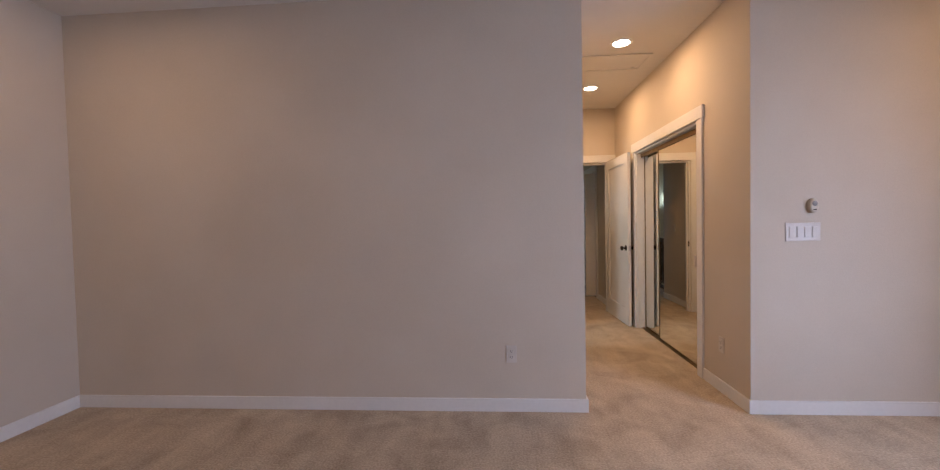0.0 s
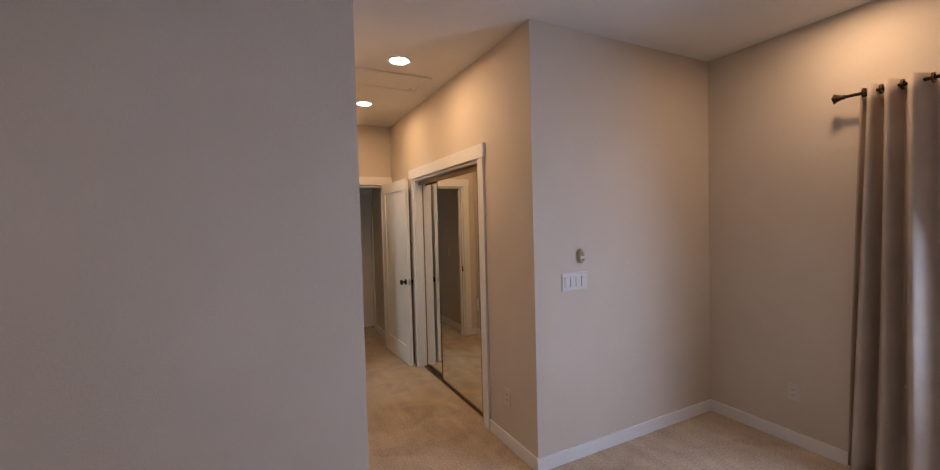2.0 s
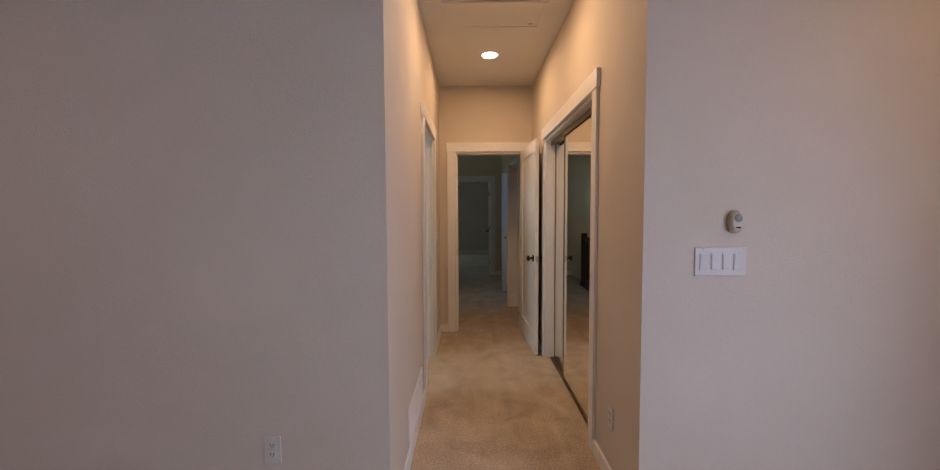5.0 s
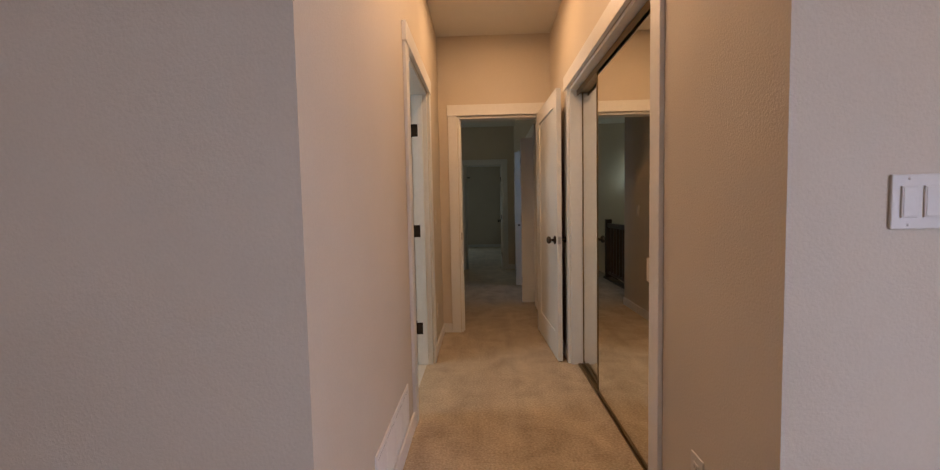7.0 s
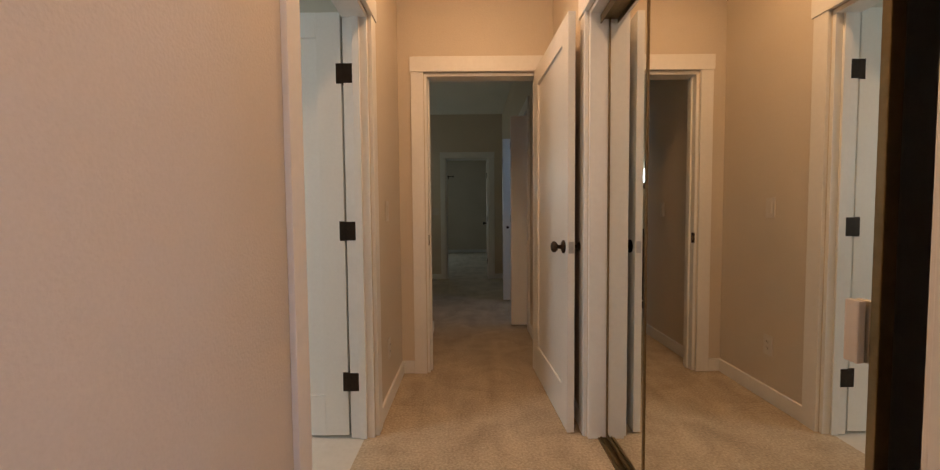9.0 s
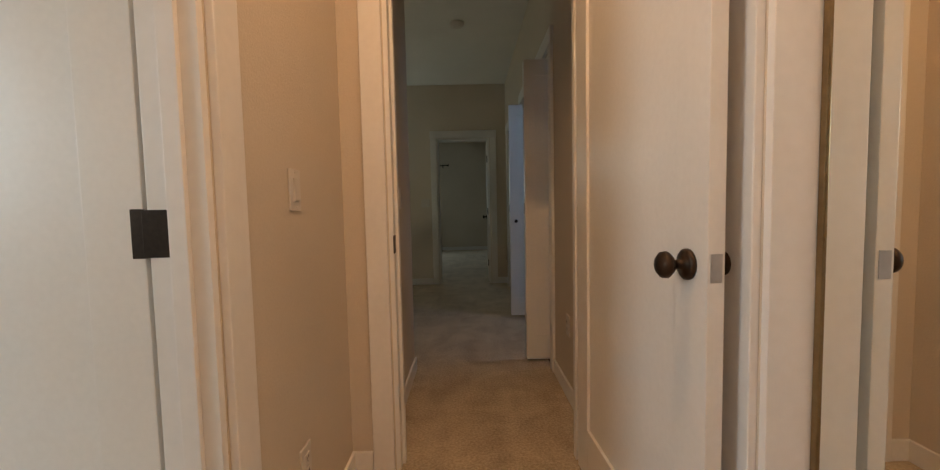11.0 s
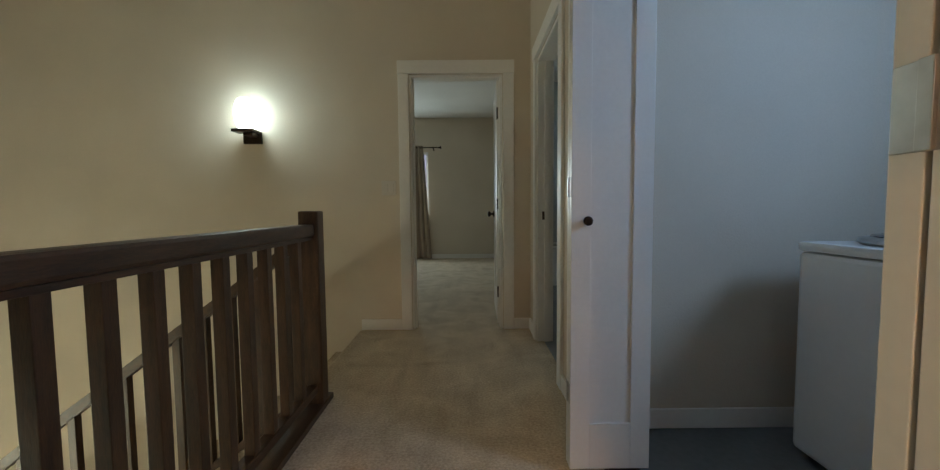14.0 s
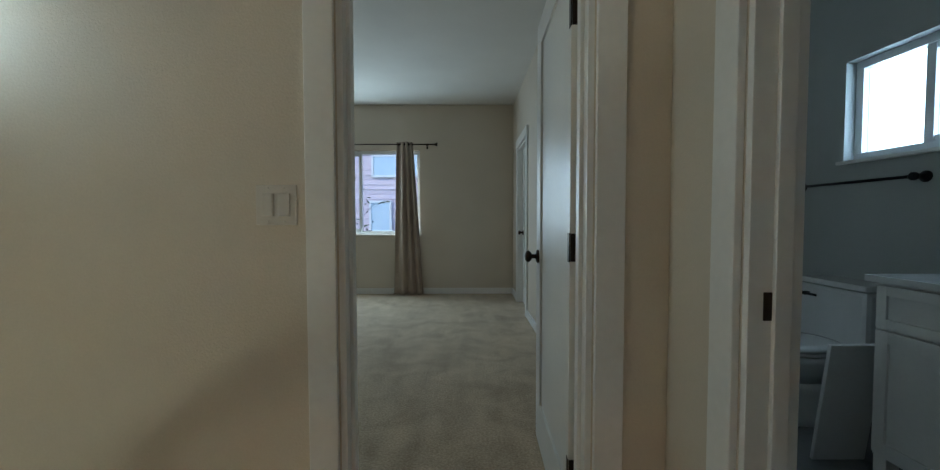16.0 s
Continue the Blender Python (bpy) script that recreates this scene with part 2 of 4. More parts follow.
structure("floor_laundry", B((LR + 0.05, BX + 0.1, 5.9, 8.29, -0.2, -0.004)), TILE, "grey vinyl laundry floor")
structure("ceiling", B((LX - 0.1, RX + 0.1, -3.0, YW + T1, H, H + 0.1), (XL - 0.1, XR + 0.15, YW + T1, YD + T1, H, H + 0.1)), CEIL, "off-white painted ceiling")
structure("ceiling_landing", B((-3.2, LR + 0.1, YD + T1, YF + T1, H + 0.004, H + 0.1)), CEIL, "off-white painted ceiling over the landing")
structure("ceiling_far_bedroom", B((-2.6, FX + 0.1, YF + T1, FY + 0.1, H + 0.002, H + 0.1)), CEIL, "off-white painted ceiling")
structure("ceiling_bathroom", B((LR + 0.1, BX + 0.1, 5.9, 12.6, H + 0.006, H + 0.1)), CEIL, "off-white painted ceiling")

# walls of the front bedroom
structure("wall_bedroom_left_of_hall", B((LX, XL, YW, YW + T1, 0, H)), WALL, "beige painted wall with a soft orange-peel texture")
structure("wall_bedroom_right_of_hall", B((XR, RX, YW, YW + T1, 0, H)), WALL, "beige painted wall")
structure("wall_bedroom_west", B((LX - 0.1, LX, -3.0, YW + T1, 0, H)), WALL, "beige painted wall")
structure("wall_bedroom_south", B((LX - 0.1, RX + 0.15, -3.1, -3.0, 0, H)), WALL, "beige painted wall")
W1 = (-0.62, 1.44, 0.60, 2.09)
structure("wall_bedroom_east", B((RX, RX + 0.15, -3.0, W1[0], 0, H), (RX, RX + 0.15, W1[1], YW + T1, 0, H),
                                 (RX, RX + 0.15, W1[0], W1[1], 0, W1[2]), (RX, RX + 0.15, W1[0], W1[1], W1[3], H)), WALL, "beige painted wall with a wide window")
# inner hall
O1 = (3.94, 4.775)    # way into the private bathroom
O2 = (3.27, 4.75)   # mirrored closet
structure("wall_hall_west", B((XL - T1, XL, YW + T1, O1[0], 0, H), (XL - T1, XL, O1[1], YD, 0, H), (XL - T1, XL, O1[0], O1[1], 2.04, H)), WALL, "beige painted hall wall")
structure("wall_hall_east", B((XR, XR + T1, YW + T1, O2[0], 0, H), (XR, XR + T1, O2[1], YD, 0, H), (XR, XR + T1, O2[0], O2[1], 2.035, H)), WALL, "beige painted hall wall")
D1 = (0.797, 1.565)
structure("wall_hall_north", B((XL - T1, D1[0], YD, YD + T1, 0, H), (D1[1], XR + T1, YD, YD + T1, 0, H), (D1[0], D1[1], YD, YD + T1, 2.04, H)), WALL, "beige painted wall over the bedroom doorway")
structure("wall_closet_inside", B((XR + 0.75, XR + 0.85, YW + T1, YD, 0, H)), WALL, "plain closet back wall")
structure("floor_closet", B((XR + 0.1, XR + 0.75, YW + T1, YD, -0.2, -0.003)), CARPET, "closet carpet")
structure("ceiling_closet", B((XR + 0.15, XR + 0.75, YW + T1, YD, H, H + 0.1)), CEIL, "closet ceiling")
# private bathroom behind the hall
structure("floor_private_bathroom", B((-2.0, XL - 0.05, YW + T1, 5.6, -0.2, -0.004)), PALETILE, "pale stone floor tile")
structure("ceiling_private_bathroom", B((-2.0, XL - 0.1, YW + T1, 5.7, H + 0.003, H + 0.1)), CEIL, "off-white painted ceiling")
structure("wall_private_bathroom_west", B((-2.1, -2.0, YW + T1, 3.2, 0, H), (-2.1, -2.0, 4.0, 5.7, 0, H), (-2.1, -2.0, 3.2, 4.0, 0, 1.1), (-2.1, -2.0, 3.2, 4.0, 2.1, H)), WALL, "beige painted wall")
structure("wall_private_bathroom_north", B((-2.0, XL - T1, 5.6, 5.7, 0, H)), WALL, "beige painted wall")
# landing and stairs
structure("wall_landing_west", B((LL - T1, LL, YD + T1, 6.65, -2.8, H)), WALL, "beige painted landing wall")
structure("wall_stairwell_south", B((-3.2, LL - T1, 6.53, 6.65, -2.8, H)), WALL, "beige painted stairwell wall")
structure("wall_stairwell_west", B((-3.3, -3.2, 6.54, YF + T1, -2.8, H)), WALL, "beige painted stairwell wall")
D2 = (0.687, 1.422)
structure("wall_landing_north", B((-3.2, D2[0], YF, YF + T1, -2.8, H), (D2[1], LR + T1, YF, YF + T1, 0, H), (D2[0], D2[1], YF, YF + T1, 2.04, H)), WALL, "beige painted landing wall lit by a sconce")
O3, O4 = (6.64, 7.99), (8.705, 9.455)
structure("wall_landing_east", B((LR, LR + T1, YD + T1, O3[0], 0, H), (LR, LR + T1, O3[1], O4[0], 0, H), (LR, LR + T1, O4[1], YF, 0, H),
                                 (LR, LR + T1, O3[0], O3[1], 2.05, H), (LR, LR + T1, O4[0], O4[1], 2.04, H)), WALL, "beige painted landing wall")
structure("floor_lower_hall", B((-3.3, LL, 6.5, YF, -2.9, -2.8)), CARPET, "carpet at the foot of the stairs")
structure("wall_under_landing", B((0.30, 0.33, 6.65, YF, -2.8, -0.2)), WALL, "plain wall under the landing")
# laundry and bathroom
LW = (6.7, 7.3, 1.5, 2.2)
structure("wall_laundry_south", B((LR + T1, BX, 5.9, 6.0, 0, H)), WALL, "pale painted laundry wall")
structure("wall_laundry_north", B((LR + T1, BX, 8.23, 8.34, 0, H)), WALL, "pale painted laundry wall")
W3 = (10.34, 11.0, 1.44, 2.01)
structure("wall_outer_east", B((BX, BX + 0.14, 5.9, LW[0], 0, H), (BX, BX + 0.14, LW[1], W3[0], 0, H), (BX, BX + 0.14, W3[1], 12.6, 0, H),
                               (BX, BX + 0.14, LW[0], LW[1], 0, LW[2]), (BX, BX + 0.14, LW[0], LW[1], LW[3], H),
                               (BX, BX + 0.14, W3[0], W3[1], 0, W3[2]), (BX, BX + 0.14, W3[0], W3[1], W3[3], H)), COOLWALL, "cool grey painted outer wall with a small high window")
structure("wall_bathroom_south", B((LR + T1, BX, 8.34, 8.40, 0, H)), COOLWALL, "cool grey painted bathroom wall")
structure("wall_bathroom_north", B((FX + 0.1, BX, 12.42, 12.52, 0, H)), COOLWALL, "cool grey painted bathroom wall")
structure("floor_bathroom_base", B((LR + 0.05, BX, 8.4, 12.5, -0.2, -0.012)), SLOT, "dark grout bed")
# far bedroom
W2 = (-1.32, 0.368, 0.885, 2.11)
structure("wall_far_bedroom_east", B((FX, FX + 0.1, YF + T1, 13.25, 0, H), (FX, FX + 0.1, 14.05, FY, 0, H), (FX, FX + 0.1, 13.25, 14.05, 2.04, H)), WALL, "beige painted wall")
structure("wall_far_bedroom_west", B((-2.7, -2.6, YF + T1, FY + 0.1, 0, H)), WALL, "beige painted wall")
structure("wall_far_bedroom_north", B((-2.6, W2[0], FY, FY + 0.14, 0, H), (W2[1], FX + 0.1, FY, FY + 0.14, 0, H),
                                      (W2[0], W2[1], FY, FY + 0.14, 0, W2[2]), (W2[0], W2[1], FY, FY + 0.14, W2[3], H)), WALL, "beige painted wall with a sliding window")

# ---- baseboards ----


def baseboard(*runs):
    """Runs of (axis, a, b, face, out): along x or y from a to b, on the plane face, out to one side."""
    for axis, a, b, face, out in runs:
        t = 0.014 * out
        lo, hi = sorted((face, face + t))
        bm = B((a, b, lo, hi, 0, 0.088) if axis == "x" else (lo, hi, a, b, 0, 0.088), bev=0.004)
        structure("baseboard", bm, TRIM, "white painted baseboard")


baseboard(("x", LX, XL + 0.014, YW, -1), ("x", XR - 0.014, RX, YW, -1), ("y", -3.0, YW - 0.014, LX, 1), ("y", -3.0, YW - 0.014, RX, -1),
          ("y", YW, 3.85, XL, 1), ("y", 4.865, YD - 0.014, XL, 1), ("y", YW, 3.18, XR, -1), ("y", 4.84, YD - 0.014, XR, -1),
          ("x", XL, 0.707, YD, -1), ("y", YD + T1, 6.65, LL, 1), ("x", 0.27, 0.597, YF, -1), ("x", 1.512, LR - 0.014, YF, -1),
          ("y", YD + T1, 6.55, LR, -1), ("y", 8.08, 8.615, LR, -1), ("y", 9.545, YF - 0.014, LR, -1), ("x", LR + T1, BX, 8.23, -1), ("y", 6.0, 8.21, BX, -1),
          ("x", -2.6, FX, FY, -1), ("y", 10.7, 13.16, FX, -1), ("y", 14.14, FY - 0.014, FX, -1))

# ---- door casings ----


def casing(name, axis, a, b, face, out, top, label, low=None, depth=T1, legs=(True, True), over=0.018):
    """Flat side boards, a taller head board that overhangs, and the jamb lining with its stop. depth < 0 runs the lining the other way."""
    t = out * 0.018

    def along(p, q, f0, f1, z0, z1):
        f0, f1 = sorted((f0, f1))
        return (p, q, f0, f1, z0, z1) if axis == "x" else (f0, f1, p, q, z0, z1)

    root = tagged(new(name), label, "", "", "structure")
    PLACE[root] = Vector((0, 0, 0))
    w = 0.088
    if legs[0]:
        part("side_casing", B(along(a - w, a - 0.004, face, face + t, 0, top), bev=0.003), TRIM, root)
    if legs[1]:
        part("side_casing", B(along(b + 0.004, b + w, face, face + t, 0, top), bev=0.003), TRIM, root)
    part("head_casing", B(along(a - w - over, b + w + over, face, face + t * 1.3, top, top + 0.1), bev=0.003), TRIM, root)
    back = face - out * depth
    j = 0.018
    part("jamb", B(along(a - 0.002, a + j, face - out * 0.001, back, 0, top - 0.004), bev=0.002), TRIM, root)
    part("jamb", B(along(b - j, b + 0.002, face - out * 0.001, back, 0, top - 0.004), bev=0.002), TRIM, root)
    part("head_jamb", B(along(a + j, b - j, face - out * 0.001, back, top - 0.024, top - 0.003), bev=0.002), TRIM, root)
    return root


def door_stop(root, axis, a, b, f0, f1, top):
    """The thin strips on the jamb against which a door closes."""
    for p, q in ((a + 0.018, a + 0.03), (b - 0.03, b - 0.018)):
        part("door_stop", B((p, q, f0, f1, 0, top - 0.025) if axis == "x" else (f0, f1, p, q, 0, top - 0.025), bev=0.002), TRIM, root)


c1 = casing("trim_private_bathroom_door", "y", O1[0], O1[1], XL, 1, 2.04, "white painted door casing", over=0.01)
door_stop(c1, "y", O1[0], O1[1], XL - 0.07, XL - 0.035, 2.04)
casing("trim_closet", "y", O2[0], O2[1], XR, -1, 2.035, "white painted casing round mirrored closet doors")
c2 = casing("trim_bedroom_door", "x", D1[0], D1[1], YD, -1, 2.04, "white painted door casing", over=0.006)
door_stop(c2, "x", D1[0], D1[1], YD + 0.045, YD + 0.08, 2.04)
casing("trim_bedroom_door_back", "x", D1[0], D1[1], YD + T1, 1, 2.04, "white painted door casing", depth=0.005)
casing("trim_laundry", "y", O3[0], O3[1], LR, -1, 2.05, "white painted casing round the laundry opening")
c3 = casing("trim_bathroom_door", "y", O4[0], O4[1], LR, -1, 2.04, "white painted door casing", over=0.0)
door_stop(c3, "y", O4[0], O4[1], LR + 0.05, LR + 0.085, 2.04)
c4 = casing("trim_far_bedroom_door", "x", D2[0], D2[1], YF, -1, 2.04, "white painted door casing", over=0.004)
door_stop(c4, "x", D2[0], D2[1], YF + 0.04, YF + 0.075, 2.04)
casing("trim_far_closet_door", "y", 13.25, 14.05, FX, -1, 2.04, "white painted door casing", depth=0.1)
part("strike_plate", B((D1[0] + 0.0175, D1[0] + 0.021, YD - 0.010, YD + 0.027, 0.885, 0.955), bev=0.001), BRONZE, c2, "dark bronze strike plate")
part("latch_hole", B((D1[0] + 0.0195, D1[0] + 0.0216, YD - 0.001, YD + 0.016, 0.905, 0.935)), GOLD, c2, "worn brass latch hole")
part("strike_plate", B((LR + 0.033, LR + 0.060, O4[1] - 0.021, O4[1] - 0.0175, 0.895, 0.955), bev=0.001), BRONZE, c3, "dark bronze strike plate")

# ---- doors ----


def knob(side, x, z, root, y):
    """A round knob on a rosette, sticking out of a door face along y."""
    m = Matrix.Translation((x, y, z)) @ pose(0, 0, 0, 90 if side < 0 else -90)
    k = part("knob", T([(0.033, 0), (0.033, 0.006), (0.026, 0.011), (0.011, 0.014), (0.010, 0.032), (0.020, 0.036), (0.0285, 0.046), (0.0275, 0.056), (0.018, 0.064), (0.004, 0.066)], m), BRONZE, root, "dark bronze knob")
    return k


def door(name, width, height, m, label, hinge_side, kind="door"):
    """A one-panel shaker door: hinge at local x = 0, leaf along +x, faces at y = 0 and -0.035."""
    root = thing(name, None, label, "door", "", local=m)
    t, s = 0.035, 0.115
    part("stile", B((0, s, -t, 0, 0, height), bev=0.002), DOORW, root)
    part("stile", B((width - s, width, -t, 0, 0, height), bev=0.002), DOORW, root)
    part("top_rail", B((s, width - s, -t, 0, height - s, height), bev=0.0015), DOORW, root)
    part("bottom_rail", B((s, width - s, -t, 0, 0, 0.2), bev=0.0015), DOORW, root)
    part("panel", B((s - 0.004, width - s + 0.004, -t + 0.010, -0.010, 0.196, height - s + 0.004)), DOORW, root)
    knob(1, width - 0.066, 0.915, root, 0)
    knob(-1, width - 0.066, 0.915, root, -t)
    part("latch_plate", B((width - 0.001, width + 0.0015, -0.029, -0.006, 0.887, 0.943), bev=0.0006), STEEL, root, "brushed steel latch plate")
    for z in (0.268, 1.005, 1.748):
        h = part("hinge", B((-0.006, 0.0015, -t * 0.95, -0.002, z - 0.045, z + 0.045), bev=0.001), BRONZE, root, "dark bronze hinge")
        y = 0.006 if hinge_side > 0 else -t - 0.006
        part("plate", B((-0.003, 0.024, -0.001, 0.002, z - 0.047, z + 0.047), bev=0.0012), BRONZE, h)
        part("barrel", T([(0.0065, z - 0.047), (0.0065, z + 0.047)], Matrix.Translation((-0.004, y, 0)), 10), BRONZE, h)
    return root


door("door_1", 0.825, 2.03, pose(1.568, YD + 0.004, 0.012, 0, 0, -87.6), "white one-panel bedroom door standing open with dark knobs", 1)
door("door_2", 0.80, 2.03, pose(XL - T1 - 0.012, 4.762, 0.012, 0, 0, 180), "white one-panel bathroom door standing open with dark hinges", -1)
door("door_3", 0.75, 2.03, pose(1.385, YF + T1 + 0.004, 0.012, 0, 0, 88.4), "white one-panel far bedroom door standing open with dark knobs", -1)
door("door_4", 0.79, 2.02, pose(FX + 0.06, 13.255, 0.012, 0, 0, 90), "white one-panel closet door, closed", 1)
# Unseen strip added behind the hinge gap so that it stays dark.
part("gap_light_block", B((XL - T1 - 0.020, XL - T1, 4.8005, 4.875, 0, 2.1), bev=0.002), TRIM, c1)
# leaves of hinges let into the jambs
for z in (0.28, 1.017, 1.76):
    part("hinge_leaf", B((XL - T1 - 0.010, XL - T1 + 0.044, O1[1] - 0.0205, O1[1] - 0.0175, z - 0.045, z + 0.045), bev=0.001), BRONZE, c1, "dark bronze hinge leaf")
    part("hinge_leaf", B((D2[1] - 0.0205, D2[1] - 0.0175, YF + T1 - 0.034, YF + T1 + 0.004, z - 0.045, z + 0.045), bev=0.001), BRONZE, c4, "dark bronze hinge leaf")

# ---- mirrored closet ----


def mirror_door(y0, y1, x):
    root = thing("mirror_door", (x, (y0 + y1) / 2, 0.012), "sliding mirrored closet door with a thin brass frame", "closet door", "closet doors")
    z0, z1, f = 0.016, 2.0, 0.014
    part("mirror", B((x, x + 0.006, y0 + f * 0.6, y1 - f * 0.6, z0 + f * 0.6, z1 - f * 0.6)), MIRROR, root, "clear mirror glass")
    part("frame_stile", B((x - 0.004, x + 0.02, y0, y0 + f, z0, z1), bev=0.002), GOLD, root)
    part("frame_stile", B((x - 0.004, x + 0.02, y1 - f, y1, z0, z1), bev=0.002), GOLD, root)
    part("frame_rail", B((x - 0.004, x + 0.02, y0 + f, y1 - f, z0, z0 + f), bev=0.002), GOLD, root)
    part("frame_rail", B((x - 0.004, x + 0.02, y0 + f, y1 - f, z1 - f, z1), bev=0.002), GOLD, root)
    part("backing", B((x + 0.0065, x + 0.018, y0 + f, y1 - f, z0 + f, z1 - f)), SLOT, root, "dark backing board")
    return root


m1 = mirror_door(3.40, 4.245, XR + 0.058)
part("pull", B((XR + 0.044, XR + 0.056, 3.422, 3.447, 0.85, 0.95), bev=0.003), PLATE, m1, "white plastic finger pull")
mirror_door(4.165, 4.73, XR + 0.088)
structure("closet_track", B((XR + 0.047, XR + 0.134, O2[0] + 0.02, O2[1] - 0.02, 0.001, 0.008), (XR + 0.060, XR + 0.064, O2[0] + 0.02, O2[1] - 0.02, 0.008, 0.015), (XR + 0.092, XR + 0.096, O2[0] + 0.02, O2[1] - 0.02, 0.008, 0.015), (XR + 0.122, XR + 0.126, O2[0] + 0.02, O2[1] - 0.02, 0.008, 0.015)), GOLD, "worn brass floor track")
structure("closet_head_track", B((XR + 0.047, XR + 0.134, O2[0] + 0.02, O2[1] - 0.02, 1.985, 2.004), (XR + 0.047, XR + 0.051, O2[0] + 0.02, O2[1] - 0.02, 1.965, 1.985), (XR + 0.092, XR + 0.096, O2[0] + 0.02, O2[1] - 0.02, 1.965, 1.985)), GOLD, "worn brass head track")

# ---- switches, outlets, sensor, vent ----


def wall_plate(kind, m, gangs=1):
    """Local x across, z up, y out of the wall. kind: rocker or outlet."""
    w = 0.07 + 0.046 * (gangs - 1)
    if kind == "rocker":
        root = thing("light_switch", None, "white plastic wall plate with %s rocker switch%s" % (("one", "two", "three", "four")[gangs - 1], "es" if gangs > 1 else ""), "light switch", "", local=m)
    else:
        root = thing("wall_outlet", None, "white plastic double wall outlet", "outlet", "wall outlets", local=m)
    part("plate", B((-w / 2, w / 2, 0, 0.006, -0.0575, 0.0575), bev=0.0025), PLATE, root)
    for g in range(gangs):
        x = (g - (gangs - 1) / 2) * 0.046
        if kind == "rocker":
            r = part("rocker", B((x - 0.0165, x + 0.0165, 0.004, 0.0095, -0.033, 0.033), bev=0.0015), PLATE, root)
            part("paddle", B((x - 0.0135, x + 0.0135, 0.008, 0.0105, -0.030, 0.030), bev=0.001), PLATE, r)
        else:
            for z in (-0.0195, 0.0195):
                s = part("socket", B((x - 0.0165, x + 0.0165, 0.004, 0.009, z - 0.0145, z + 0.0145), bev=0.0035), PLATE, root)
                part("slots", B((x - 0.0075, x - 0.0045, 0.0085, 0.0094, z - 0.002, z + 0.007), (x + 0.0045, x + 0.0075, 0.0085, 0.0094, z - 0.002, z + 0.007), (x - 0.002, x + 0.002, 0.0085, 0.0094, z - 0.010, z - 0.006)), SLOT, s, "dark slots")
    for x in (-(w / 2 - 0.035), w / 2 - 0.035) if gangs > 1 else (0,):
        for z in (-0.048, 0.048):
            part("screw", T([(0.003, 0.0055), (0.003, 0.007), (0.001, 0.0073)], Matrix.Translation((x, 0, z)) @ pose(0, 0, 0, -90), 8), PLATE, root)
    return root


wall_plate("rocker", pose(1.973, YW, 1.163, 0, 0, 180), 4)
wall_plate("outlet", pose(0.135, YW, 0.385, 0, 0, 180))
wall_plate("outlet", pose(RX, 2.005, 0.355, 0, 0, 90))
wall_plate("outlet", pose(XR, 2.93, 0.345, 0, 0, 90))
wall_plate("rocker", pose(XL, 5.14, 1.115, 0, 0, -90))
wall_plate("outlet", pose(XL, 5.13, 0.325, 0, 0, -90))
wall_plate("rocker", pose(LL, 6.228, 1.12, 0, 0, -90))
wall_plate("outlet", pose(LR, 6.206, 0.405, 0, 0, 90))
wall_plate("rocker", pose(0.512, YF, 1.15, 0, 0, 180), 2)

sensor = thing("wall_sensor", None, "aged cream plastic wall remote in its holder", "thermostat", "", local=pose(2.025, YW, 1.325, 0, 0, 180))
bm = bmesh.new()
turned(bm, [(0.040, 0), (0.040, 0.018), (0.036, 0.026), (0.028, 0.03)], Matrix.Diagonal((0.72, 1, 1, 1)) @ pose(0, 0, 0, -90), 28)
for v in bm.verts:
    v.co.z *= 1.15
part("case", bm, CREAM, sensor)
part("lens", T([(0.016, 0.026), (0.016, 0.0315), (0.006, 0.033)], Matrix.Translation((0, 0, 0.014)) @ pose(0, 0, 0, -90), 14), LENSGREY, sensor, "grey round lens")
part("button", B((-0.010, 0.010, 0.028, 0.032, -0.027, -0.020), bev=0.002), BRONZE, sensor, "dark button")

vent = thing("wall_vent", (XL, 3.38, 0.11), "white painted return-air grille low on the wall", "vent")
vy0, vy1, vz0, vz1 = 3.08, 3.70, 0.10, 0.305
for r in ((vy0, vy1, vz0, vz0 + 0.022), (vy0, vy1, vz1 - 0.022, vz1), (vy0, vy0 + 0.022, vz0 + 0.022, vz1 - 0.022), (vy1 - 0.022, vy1, vz0 + 0.022, vz1 - 0.022)):
    part("frame_bar", B((XL, XL + 0.008, *r), bev=0.002), TRIM, vent)
# Flat near-black sheet in place of the duct's shaded depth.
part("backing", B((XL + 0.0005, XL + 0.002, vy0 + 0.02, vy1 - 0.02, vz0 + 0.02, vz1 - 0.02)), SLOT, vent, "dark sheet standing in for the shaded duct")
for k in range(3):
    part("mullion", B((XL + 0.001, XL + 0.007, vy0 + 0.155 * (k + 1) - 0.005, vy0 + 0.155 * (k + 1) + 0.005, vz0 + 0.02, vz1 - 0.02)), TRIM, vent)
for k in range(10):
    z = vz0 + 0.03 + k * 0.0148
    bm = B((XL + 0.001, XL + 0.0025, vy0 + 0.022, vy1 - 0.022, z - 0.007, z + 0.006))
    for v in bm.verts:
        v.co.x += (v.co.z - z) * -0.25 + 0.002
    part("slat", bm, TRIM, vent)

